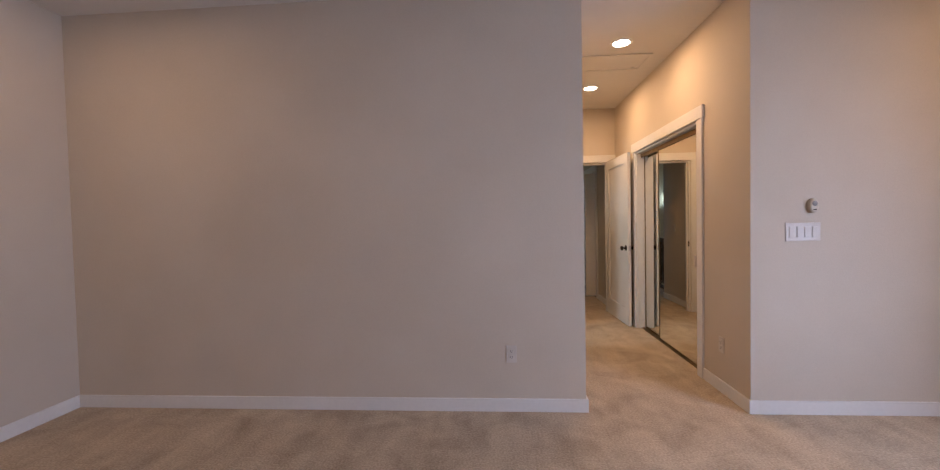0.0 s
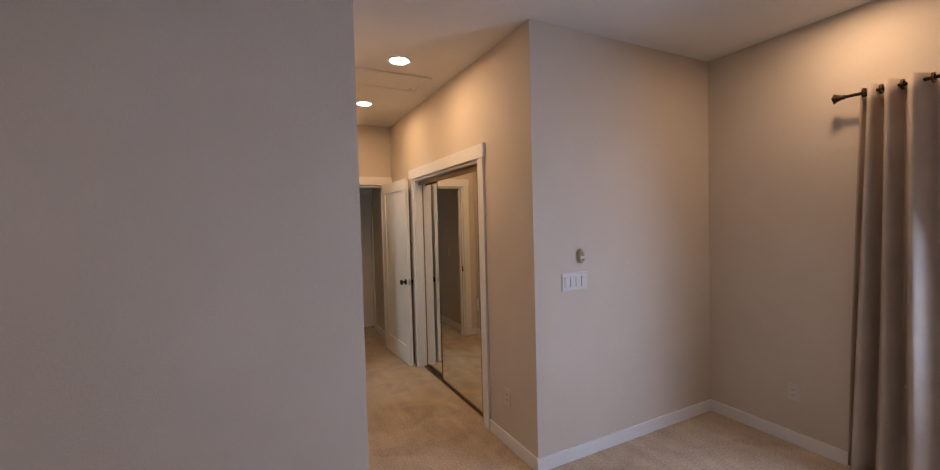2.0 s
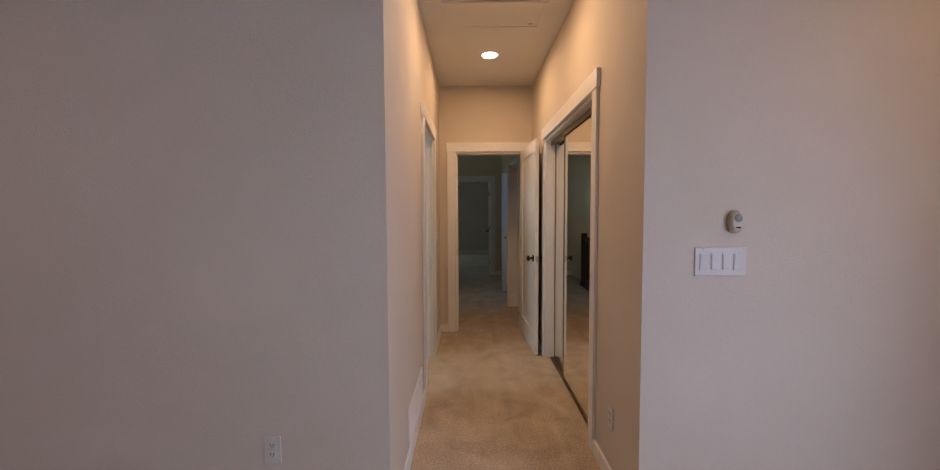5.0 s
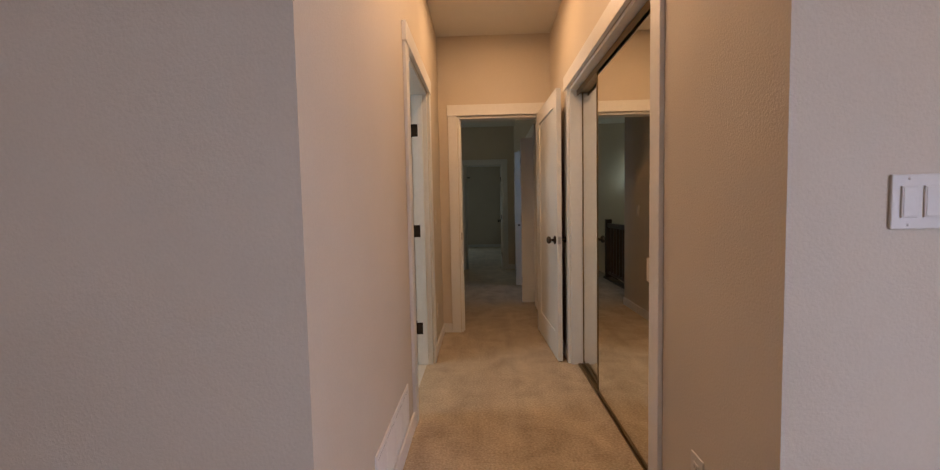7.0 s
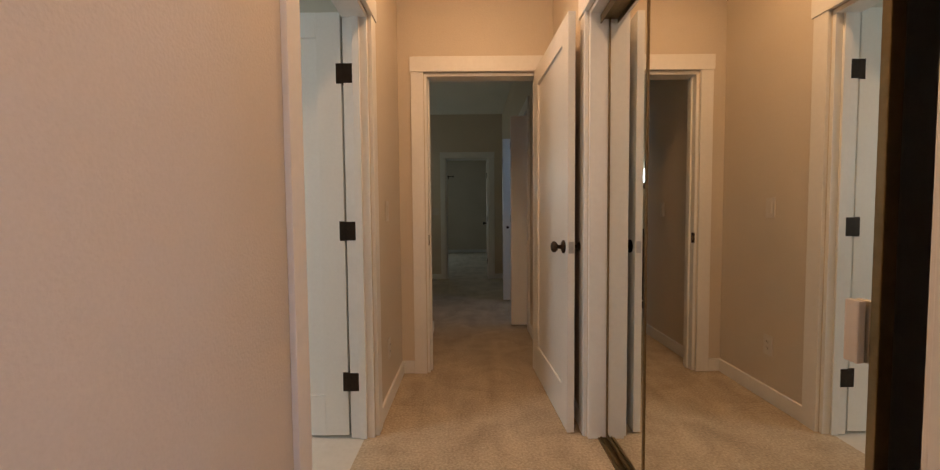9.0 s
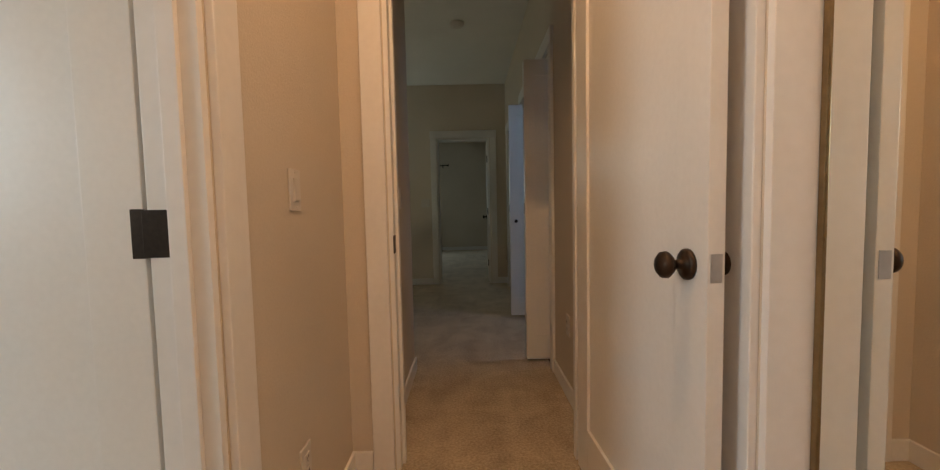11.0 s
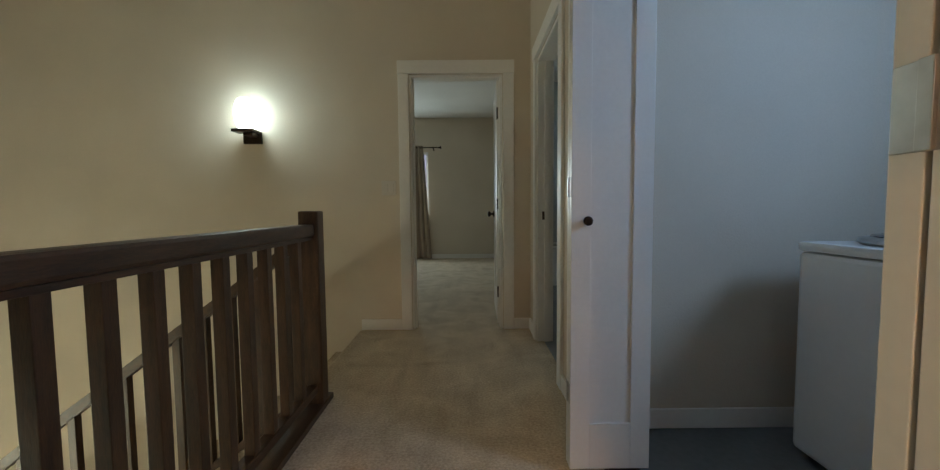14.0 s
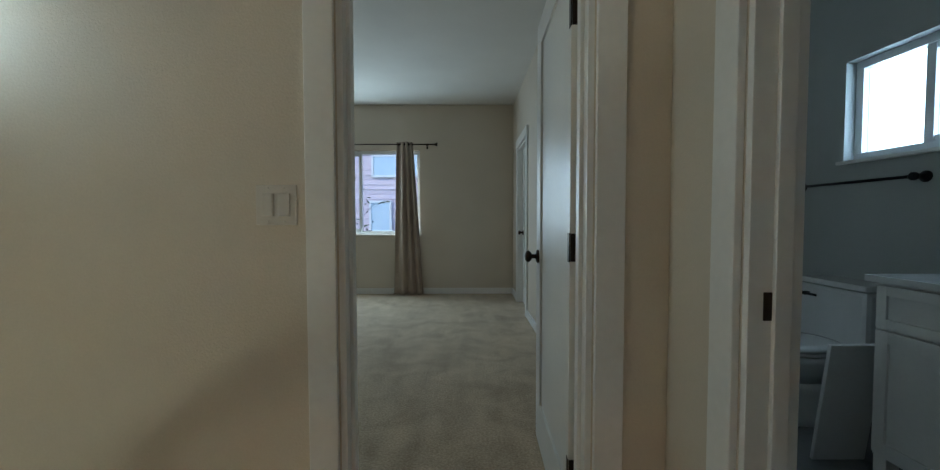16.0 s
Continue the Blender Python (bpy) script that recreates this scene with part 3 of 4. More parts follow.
# ---- ceiling fittings ----


def downlight(x, y):
    root = thing("ceiling_downlight", (x, y, H), "round recessed ceiling downlight with a white trim ring, lit", "ceiling light", "recessed downlights")
    part("trim_ring", T([(0.092, 0.001), (0.092, -0.004), (0.084, -0.007), (0.072, -0.005), (0.070, 0.0)], Matrix.Translation((x, y, H)), 32), TRIM, root)
    part("lens", T([(0.069, -0.004), (0.064, -0.008), (0.03, -0.0095)], Matrix.Translation((x, y, H)), 28), LENS, root, "glowing warm lens")


for x, y in DOWNLIGHTS:
    downlight(x, y)
hatch = thing("attic_hatch", (1.14, 3.94, H), "white painted attic access hatch in the ceiling", "hatch")
part("panel", B((0.80, 1.47, 3.77, 4.11, H - 0.006, H - 0.001), bev=0.001), CEIL, hatch)
for r in ((0.775, 1.495, 3.745, 3.77), (0.775, 1.495, 4.11, 4.135), (0.775, 0.80, 3.77, 4.11), (1.47, 1.495, 3.77, 4.11)):
    part("frame_bar", B((*r, H - 0.012, H - 0.001), bev=0.002), CEIL, hatch)
part("catch", B((1.40, 1.43, 4.06, 4.075, H - 0.010, H - 0.005)), STEEL, hatch, "small metal catch")
smoke = thing("smoke_detector", (1.04, 7.9, H), "white plastic ceiling smoke detector", "smoke detector")
part("body", T([(0.065, 0.003), (0.065, -0.012), (0.055, -0.03), (0.03, -0.038)], Matrix.Translation((1.04, 7.9, H)), 28), PLATE, smoke)

# ---- curtain and rod ----


def curtain_set(cloth_runs, rod_at, axis, length, wall, label):
    """A rod on brackets with square finials; each cloth is a top and a bottom width, pleated and hung from eyelets."""
    x, y, z = rod_at
    rod = thing("curtain_rod", rod_at, "dark bronze curtain rod with a flared finial", "curtain rod")
    turn = pose(x, y, z, 0, -90 if axis == "-x" else 0, 0) if axis == "-x" else pose(x, y, z, 90)
    part("pole", T([(0.0095, 0), (0.0095, length)], turn, 14), BRONZE, rod)
    part("finial", T([(0.010, -0.002), (0.014, -0.008), (0.013, -0.020), (0.018, -0.034), (0.028, -0.052), (0.030, -0.058), (0.020, -0.062)], turn, 4), BRONZE, rod)
    if axis == "-x":
        part("bracket", B((x - 0.10, x - 0.088, y, wall, z - 0.022, z - 0.008), (x - 0.107, x - 0.081, wall - 0.006, wall, z - 0.05, z + 0.03)), BRONZE, rod)
    else:
        part("bracket", B((x, wall, y - 0.10, y - 0.088, z - 0.022, z - 0.008), (wall - 0.006, wall, y - 0.107, y - 0.081, z - 0.05, z + 0.03)), BRONZE, rod)
    for (a0, a1, b0, b1, folds, depth, bottom) in cloth_runs:
        cur = thing("curtain", ((x + a0, y, 0) if axis == "-x" else (x, y + a0, 0)), label, "curtain")
        bm = bmesh.new()
        nu, nv = 90, 26
        grid = []
        for j in range(nv + 1):
            v = j / nv
            row = []
            for i in range(nu + 1):
                u = i / nu
                s = (a0 + (a1 - a0) * u) * (1 - v) + (b0 + (b1 - b0) * u) * v
                d = depth * (1 + 0.35 * v) * math.sin(2 * math.pi * folds * u ** 1.45 + 0.5 * v * math.sin(5 * u)) + 0.012 * math.sin(9 * u + 3 * v)
                h = z + 0.035 - (z + 0.035 - bottom) * v
                row.append(bm.verts.new((x + s, y + d, h) if axis == "-x" else (x + d, y + s, h)))
            grid.append(row)
        for j in range(nv):
            for i in range(nu):
                bm.faces.new((grid[j][i], grid[j][i + 1], grid[j + 1][i + 1], grid[j + 1][i])).smooth = True
        cloth = part("cloth", bm, DRAPE, cur)
        sol = cloth.modifiers.new("thickness", "SOLIDIFY")
        sol.thickness = 0.004
        for k in range(int(folds * 2)):
            u = ((k + 0.5) / (folds * 2)) ** (1 / 1.45)
            s = a0 + (a1 - a0) * u
            centre = (x + s, y, z) if axis == "-x" else (x, y + s, z)
            spin = pose(*centre, 0, 90, 0) if axis == "-x" else pose(*centre, 90, 0, 0)
            bm = bmesh.new()
            ro, ri = [], []
            for q in range(16):
                c, s2 = math.cos(q * math.pi / 8), math.sin(q * math.pi / 8)
                ro.append([bm.verts.new(spin @ Vector((0.027 * c, 0.027 * s2, e))) for e in (-0.004, 0.004)])
                ri.append([bm.verts.new(spin @ Vector((0.019 * c, 0.019 * s2, e))) for e in (-0.004, 0.004)])
            for q in range(16):
                p = (q + 1) % 16
                bm.faces.new((ro[q][0], ro[p][0], ro[p][1], ro[q][1])), bm.faces.new((ri[q][0], ri[q][1], ri[p][1], ri[p][0]))
                bm.faces.new((ro[q][0], ri[q][0], ri[p][0], ro[p][0])), bm.faces.new((ro[q][1], ro[p][1], ri[p][1], ri[q][1]))
            part("eyelet", bm, BRONZE, cur, "dark metal eyelet")


curtain_set([(-0.41, -0.065, -0.455, -0.005, 3.5, 0.05, 0.03)], (RX - 0.085, 1.70, 2.238), "-y", 2.6, RX, "taupe eyelet curtain drawn aside, hanging to the floor")
curtain_set([(-0.53, -0.29, -0.58, -0.15, 3.5, 0.03, 0.015)], (0.573, FY - 0.10, 2.178), "-x", 2.2, FY, "taupe eyelet curtain beside the window, hanging to the floor")

# ---- windows ----


def window(name, axis, a, b, z0, z1, inner, out, split, label, glass=None):
    """A sliding window set in the depth of a wall: frame, sash bars, panes and a sill board."""
    root = tagged(new(name), label, "", "", "structure")
    PLACE[root] = Vector((0, 0, 0))

    def bar(nm, p, q, zz0, zz1, d0, d1, mat=VINYL, lab="", bev=0.003):
        f0, f1 = sorted((inner + out * d0, inner + out * d1))
        return part(nm, B((p, q, f0, f1, zz0, zz1) if axis == "x" else (f0, f1, p, q, zz0, zz1), bev=bev), mat, root, lab)

    f = 0.045
    bar("window_frame", a, b, z0, z0 + f, 0.06, 0.13), bar("window_frame", a, b, z1 - f, z1, 0.06, 0.13)
    bar("window_frame", a, a + f, z0 + f, z1 - f, 0.06, 0.13), bar("window_frame", b - f, b, z0 + f, z1 - f, 0.06, 0.13)
    bar("sash_bar", split - 0.022, split + 0.022, z0 + f, z1 - f, 0.07, 0.12)
    bar("sash_bar", a + f, split - 0.022, z0 + f, z0 + f + 0.03, 0.075, 0.105), bar("sash_bar", a + f, split - 0.022, z1 - f - 0.03, z1 - f, 0.075, 0.105)
    for p, q in ((a + f, split - 0.022), (split + 0.022, b - f)):
        pane = bar("pane", p, q, z0 + f, z1 - f, 0.092, 0.096, glass or GLASS, "clear glass pane", bev=0)
        pane.visible_shadow = False
    bar("window_sill", a - 0.02, b + 0.02, z0 - 0.02, z0 - 0.001, -0.03, 0.06, TRIM)
    return root


window("window_1", "y", W1[0], W1[1], W1[2], W1[3], RX, 1, 0.35, "white vinyl sliding window looking out on neighbouring houses")
window("window_2", "x", W2[0], W2[1], W2[2], W2[3], FY, 1, -0.52, "white vinyl sliding window looking out on a pink house")
window("window_3", "y", W3[0], W3[1], W3[2], W3[3], BX, 1, 10.62, "small high white vinyl window with frosted panes", FROST)
# The next two windows are unseen, added to let daylight into closed rooms.
window("window_4", "y", LW[0], LW[1], LW[2], LW[3], BX, 1, 7.0, "unseen small white vinyl laundry window added for daylight")
window("window_5", "y", 3.2, 4.0, 1.1, 2.1, -2.0, -1, 3.6, "unseen white vinyl bathroom window added for daylight")

# ---- stair rail and stairs ----
RXC = 0.377
rail = thing("stair_railing", (RXC, 7.6, 0), "dark stained wooden landing railing with square balusters", "railing")
part("newel_post", B((RXC - 0.047, RXC + 0.047, 8.423, 8.513, 0, 0.973), bev=0.010), WOOD, rail)
part("handrail", B((RXC - 0.032, RXC + 0.032, 6.652, 8.425, 0.85, 0.91), bev=0.012), WOODY, rail)
part("top_fillet", B((RXC - 0.022, RXC + 0.022, 6.652, 8.425, 0.834, 0.85), bev=0.002), WOODY, rail)
part("bottom_rail", B((RXC - 0.024, RXC + 0.024, 6.652, 8.425, 0.085, 0.125), bev=0.004), WOODY, rail)
part("floor_board", B((RXC - 0.055, RXC + 0.055, 6.652, 8.56, 0.0, 0.03), bev=0.004), WOODY, rail)
for k in range(12):
    y = 8.275 - 0.138 * k
    if y > 6.69:
        part("baluster", B((RXC - 0.019, RXC + 0.019, y - 0.019, y + 0.019, 0.125, 0.834), bev=0.002), WOOD, rail)

# Fitting added to carry the unseen lower lamp; its form is assumed.
globe = thing("unseen_wall_lamp", (-2.6, 6.655, -1.0), "unseen round white glass wall lamp added on the stairwell wall", "wall lamp")
part("back_plate", T([(0.06, 0), (0.06, 0.02), (0.04, 0.03)], Matrix.Translation((-2.6, 6.655, -1.0)) @ pose(0, 0, 0, -90), 20), BRONZE, globe)
part("globe", T([(0.02, 0.03), (0.07, 0.05), (0.10, 0.10), (0.07, 0.16), (0.02, 0.18)], Matrix.Translation((-2.6, 6.655, -1.0)) @ pose(0, 0, 0, -90), 20), SHADE, globe, "glowing white glass globe of the added lamp").visible_shadow = False
stairs = thing("staircase", (-1.0, 9.2, -2.8), "carpeted stairs going down beside the landing", "stairs")
RISE, GO = 0.182, 0.25
for k in range(1, 13):
    x1 = 0.30 - GO * (k - 1)
    bm = B((x1 - GO - 0.02, x1, 8.6, YF, -RISE * k - 0.2, -RISE * k))
    es = [e for e in bm.edges if all(abs(v.co.x - (x1 - GO - 0.02)) < 1e-4 and v.co.z > -RISE * k - 0.01 for v in e.verts)]
    bmesh.ops.bevel(bm, geom=es, offset=0.02, segments=3, affect="EDGES")
    part("step", bm, CARPET, stairs)
structure("landing_nosing", B((0.255, 0.33, 8.6, YF, -0.06, -0.002), bev=0.015), CARPET, "carpeted top stair nosing")


def sloped(name, y, half_w, drop0, thick, mat, root, length=11):
    """A bar that falls with the stairs from the newel."""
    bm = bmesh.new()
    x0, x1 = RXC - 0.047, RXC - 0.047 - GO * length
    s = RISE / GO
    v = []
    for x in (x0, x1):
        z = drop0 - (x0 - x) * s
        v.append([bm.verts.new((x, y + a, z + b)) for a, b in ((-half_w, 0), (half_w, 0), (half_w, thick), (-half_w, thick))])
    for k in range(4):
        bm.faces.new((v[0][k], v[0][(k + 1) % 4], v[1][(k + 1) % 4], v[1][k]))
    bm.faces.new(v[0][::-1]), bm.faces.new(v[1])
    bmesh.ops.bevel(bm, geom=list(bm.edges), offset=0.006, segments=2, affect="EDGES")
    return part(name, bm, mat, root)


rail2 = thing("stair_handrail", (RXC - 0.3, 8.48, -0.3), "dark stained wooden railing falling with the stairs", "railing")
sloped("handrail", 8.475, 0.032, 0.80, 0.062, WOODY, rail2)
sloped("bottom_rail", 8.475, 0.022, 0.02, 0.045, WOODY, rail2)
for k in range(20):
    x = RXC - 0.14 - 0.135 * k
    z = -(RXC - 0.047 - x) * RISE / GO
    part("baluster", B((x - 0.019, x + 0.019, 8.456, 8.494, z + 0.03, z + 0.82), bev=0.002), WOOD, rail2)

# ---- wall sconce ----
sconce = thing("wall_sconce", (-0.53, YF, 1.565), "dark metal wall sconce with a glowing white glass shade", "wall lamp")
part("back_plate", B((-0.62, -0.48, YF - 0.03, YF, 1.503, 1.600), bev=0.006), BRONZE, sconce)
part("arm", B((-0.57, -0.50, YF - 0.12, YF - 0.02, 1.553, 1.578), bev=0.006), BRONZE, sconce)
part("tray", B((-0.645, -0.48, YF - 0.155, YF - 0.045, 1.578, 1.601), bev=0.006), BRONZE, sconce)
part("glass_shade", T([(0.03, 1.601), (0.06, 1.613), (0.078, 1.645), (0.085, 1.705), (0.083, 1.775), (0.06, 1.825), (0.02, 1.840)], Matrix.Translation((-0.55, YF - 0.10, 0)), 24), SHADE, sconce, "glowing frosted glass shade").visible_shadow = False

# ---- bifold laundry doors ----


def bifold(x0, x1, ys, knob_at, label):
    root = thing("bifold_door", ((x0 + x1) / 2, ys[0], 0.02), label, "bifold door", "laundry doors")
    for y in ys:
        leaf = part("leaf", B((x0, x0 + 0.07, y - 0.014, y + 0.014, 0.02, 2.02), (x1 - 0.07, x1, y - 0.014, y + 0.014, 0.02, 2.02),
                              (x0 + 0.07, x1 - 0.07, y - 0.014, y + 0.014, 0.02, 0.19), (x0 + 0.07, x1 - 0.07, y - 0.014, y + 0.014, 1.92, 2.02), bev=0.0015), DOORW, root)
        part("panel", B((x0 + 0.066, x1 - 0.066, y - 0.006, y + 0.006, 0.186, 1.924)), DOORW, leaf)
    for z in (0.3, 1.05, 1.75):
        part("hinge", B((x0 - 0.002, x0 + 0.002, ys[0] - 0.012, ys[1] + 0.012, z - 0.035, z + 0.035), (x0 - 0.006, x0, (ys[0] + ys[1]) / 2 - 0.006, (ys[0] + ys[1]) / 2 + 0.006, z - 0.035, z + 0.035), bev=0.001), STEEL, root, "silver hinge")
    if knob_at:
        m = Matrix.Translation((knob_at, ys[0] - 0.014, 0.93)) @ pose(0, 0, 0, 90)
        part("knob", T([(0.011, 0), (0.009, 0.010), (0.0165, 0.016), (0.0165, 0.024), (0.010, 0.029)], m, 18), BRONZE, root, "small dark bronze knob")


bifold(1.49, 1.78, (6.753, 6.786), None, "white folded bifold laundry door standing open")
bifold(1.507, 1.797, (7.925, 7.958), 1.561, "white folded bifold laundry door with a small dark knob")
structure("laundry_threshold", B((LR - 0.004, LR + T1 + 0.01, O3[0] + 0.02, O3[1] - 0.02, 0.0, 0.009), bev=0.003), WOODY, "dark wooden floor strip")
structure("bifold_track", B((LR + 0.03, LR + 0.06, O3[0] + 0.02, O3[1] - 0.02, 2.018, 2.03)), STEEL, "metal head track")

# ---- washer ----
washer = thing("washing_machine", (2.77, 7.74, 0), "white top-loading washing machine with a dark chrome-rimmed lid", "washing machine")
part("body", B((2.43, 3.11, 7.43, 8.05, 0.02, 0.80), bev=0.018), ENAMEL, washer)
part("top_deck", B((2.425, 3.115, 7.425, 8.055, 0.803, 0.84), bev=0.014), ENAMEL, washer)
bm = T([(0.215, 0.0), (0.225, 0.008), (0.222, 0.020), (0.208, 0.026), (0.15, 0.028)], Matrix.Translation((2.70, 7.74, 0.84)), 36)
for v in bm.verts:
    v.co.y = 7.74 + (v.co.y - 7.74) * 1.2
lid = part("lid", bm, STEEL, washer, "chrome-rimmed lid")
bm = T([(0.195, 0.0), (0.19, 0.006), (0.10, 0.010)], Matrix.Translation((2.70, 7.74, 0.867)), 36)
for v in bm.verts:
    v.co.y = 7.74 + (v.co.y - 7.74) * 1.2
part("lid_glass", bm, DARKPANE, lid, "dark tinted glass")
for x in (2.48, 3.06):
    for y in (7.48, 8.0):
        part("foot", T([(0.018, -0.004), (0.018, 0.03)], Matrix.Translation((x, y, 0)), 10), SLOT, washer)

# ---- bathroom ----
vy = (9.38, 10.29)
van = thing("vanity_cabinet", (2.98, 9.84, 0), "white shaker bathroom vanity with dark bar handles", "vanity")
VX = 2.75
part("body", B((VX + 0.02, BX - 0.002, vy[0], vy[1] - 0.02, 0.12, 0.845), bev=0.002), CABINET, van)
for y in (vy[0] + 0.03, vy[1] - 0.045):
    part("leg", B((VX + 0.02, VX + 0.075, y - 0.025, y + 0.03, 0, 0.13), bev=0.003), CABINET, van)
part("side_panel", B((VX + 0.02, BX - 0.002, vy[1] - 0.02, vy[1] - 0.01, 0.12, 0.16), (VX + 0.02, BX - 0.002, vy[1] - 0.02, vy[1] - 0.01, 0.80, 0.845), (VX + 0.02, VX + 0.07, vy[1] - 0.02, vy[1] - 0.01, 0.16, 0.80), (BX - 0.06, BX - 0.002, vy[1] - 0.02, vy[1] - 0.01, 0.16, 0.80), bev=0.002), CABINET, van)


def shaker_front(name, y0, y1, z0, z1, root, w=0.05):
    r = part(name, B((VX, VX + 0.019, y0, y0 + w, z0, z1), (VX, VX + 0.019, y1 - w, y1, z0, z1), (VX, VX + 0.019, y0 + w, y1 - w, z0, z0 + w), (VX, VX + 0.019, y0 + w, y1 - w, z1 - w, z1), (VX + 0.009, VX + 0.018, y0 + w, y1 - w, z0 + w, z1 - w), bev=0.0012), CABINET, root)
    return r


def bar_handle(root, y0, y1, z0, z1):
    if abs(y1 - y0) > abs(z1 - z0):
        bm = B((VX - 0.032, VX - 0.022, y0, y1, z0 - 0.005, z0 + 0.005), (VX - 0.024, VX, y0 + 0.02, y0 + 0.03, z0 - 0.004, z0 + 0.004), (VX - 0.024, VX, y1 - 0.03, y1 - 0.02, z0 - 0.004, z0 + 0.004), bev=0.002)
    else:
        bm = B((VX - 0.032, VX - 0.022, y0 - 0.005, y0 + 0.005, z0, z1), (VX - 0.024, VX, y0 - 0.004, y0 + 0.004, z0 + 0.02, z0 + 0.03), (VX - 0.024, VX, y0 - 0.004, y0 + 0.004, z1 - 0.03, z1 - 0.02), bev=0.002)
    part("handle", bm, BLACK, root, "matt black bar handle")


def vanity_run(y0, y1):
    d = shaker_front("drawer", y0, y1, 0.66, 0.835, van, 0.04)
    bar_handle(d, (y0 + y1) / 2 - 0.09, (y0 + y1) / 2 + 0.09, 0.75, 0.75)
    ym = (y0 + y1) / 2
    a = shaker_front("cabinet_door", y0, ym - 0.002, 0.14, 0.65, van)
    bar_handle(a, ym - 0.035, ym - 0.035, 0.42, 0.58)
    b = shaker_front("cabinet_door", ym + 0.002, y1, 0.14, 0.65, van)
    bar_handle(b, ym + 0.035, ym + 0.035, 0.42, 0.58)


vanity_run(9.395, 10.265)
tagged(structure("worktop", B((VX - 0.02, BX - 0.002, vy[0] - 0.01, vy[1] + 0.01, 0.847, 0.875), (BX - 0.02, BX - 0.002, vy[0] - 0.01, vy[1] + 0.01, 0.875, 0.96), bev=0.003), QUARTZ, "pale quartz vanity top with a low backsplash"), "", "countertop", "", "thing")
mir = thing("framed_mirror", (BX, 9.9, 1.05), "wall mirror in a broad black frame", "mirror")
my0, my1, mz0, mz1 = 9.40, 10.24, 1.04, 2.10
part("glass", B((BX - 0.016, BX - 0.008, my0 + 0.05, my1 - 0.05, mz0 + 0.05, mz1 - 0.05)), MIRROR, mir, "mirror glass")
for r in ((my0, my1, mz0, mz0 + 0.065), (my0, my1, mz1 - 0.065, mz1), (my0, my0 + 0.065, mz0 + 0.065, mz1 - 0.065), (my1 - 0.065, my1, mz0 + 0.065, mz1 - 0.065)):
    part("frame_bar", B((BX - 0.03, BX - 0.001, *r), bev=0.003), BLACK, mir)

# toilet, its bowl towards the room
toilet = thing("toilet", (2.9, 10.82, 0), "white porcelain toilet with the lid down", "toilet")
ty = 10.82


def oval_loft(rows, segs=32):
    """Rows of (x centre, half length, half width, z): an egg-shaped stack."""
    bm = bmesh.new()
    rings = []
    for cx, a, b, z in rows:
        ring = []
        for k in range(segs):
            t = 2 * math.pi * k / segs
            ring.append(bm.verts.new((cx + a * math.cos(t), ty + b * math.sin(t) * (1 - 0.12 * (math.cos(t) < 0) * -math.cos(t)), z)))
        rings.append(ring)
    for p, q in zip(rings, rings[1:]):
        for k in range(segs):
            bm.faces.new((p[k], p[(k + 1) % segs], q[(k + 1) % segs], q[k])).smooth = True
    bm.faces.new(rings[0][::-1]), bm.faces.new(rings[-1])
    return bm


part("pedestal", oval_loft([(2.90, 0.20, 0.105, 0.0), (2.90, 0.195, 0.10, 0.05), (2.90, 0.17, 0.09, 0.16), (2.87, 0.19, 0.11, 0.24)]), PORCELAIN, toilet)
part("bowl", oval_loft([(2.87, 0.185, 0.11, 0.235), (2.84, 0.23, 0.15, 0.30), (2.825, 0.25, 0.18, 0.36), (2.82, 0.255, 0.185, 0.395)]), PORCELAIN, toilet)
part("seat", oval_loft([(2.82, 0.255, 0.186, 0.402), (2.82, 0.26, 0.19, 0.410), (2.82, 0.255, 0.186, 0.418)]), PORCELAIN, toilet)
part("lid", oval_loft([(2.82, 0.255, 0.188, 0.424), (2.82, 0.262, 0.192, 0.434), (2.82, 0.25, 0.18, 0.447), (2.82, 0.20, 0.14, 0.451)]), PORCELAIN, toilet)
part("tank", B((3.05, BX - 0.012, ty - 0.21, ty + 0.21, 0.40, 0.735), bev=0.025), PORCELAIN, toilet)
part("tank_lid", B((3.035, BX - 0.008, ty - 0.22, ty + 0.22, 0.737, 0.768), bev=0.012), PORCELAIN, toilet)
part("lever", B((3.02, 3.05, ty + 0.13, ty + 0.155, 0.665, 0.685), (3.02, 3.03, ty + 0.06, ty + 0.15, 0.668, 0.682), bev=0.003), BLACK, toilet, "matt black flush lever")
part("neck", B((3.0, 3.16, ty - 0.10, ty + 0.10, 0.18, 0.40), bev=0.03), PORCELAIN, toilet)

board = thing("leaning_board", None, "white painted board leaning against the vanity side", "board", "", local=pose(2.76, 10.43, 0.003, 8, 0, 0))
part("sheet", B((-0.12, 0.12, -0.009, 0.009, 0, 0.56), bev=0.003), CABINET, board)

towel = thing("towel_bar", (BX, 10.96, 1.31), "matt black wall towel bar", "towel bar")
part("bar", T([(0.008, 10.575), (0.008, 11.265)], Matrix.Translation((BX - 0.06, 0, 1.31)) @ pose(0, 0, 0, -90), 12), BLACK, towel)
for y in (10.557, 11.28):
    part("mount", T([(0.028, 0), (0.028, 0.008), (0.014, 0.014), (0.014, 0.05), (0.020, 0.056), (0.020, 0.072), (0.012, 0.078)], Matrix.Translation((BX, y, 1.31)) @ pose(0, 0, 0, 0, -90, 0), 18), BLACK, towel)

tub = thing("bathtub", (2.5, 12.0, 0), "white alcove bathtub with a tiled apron", "bathtub")
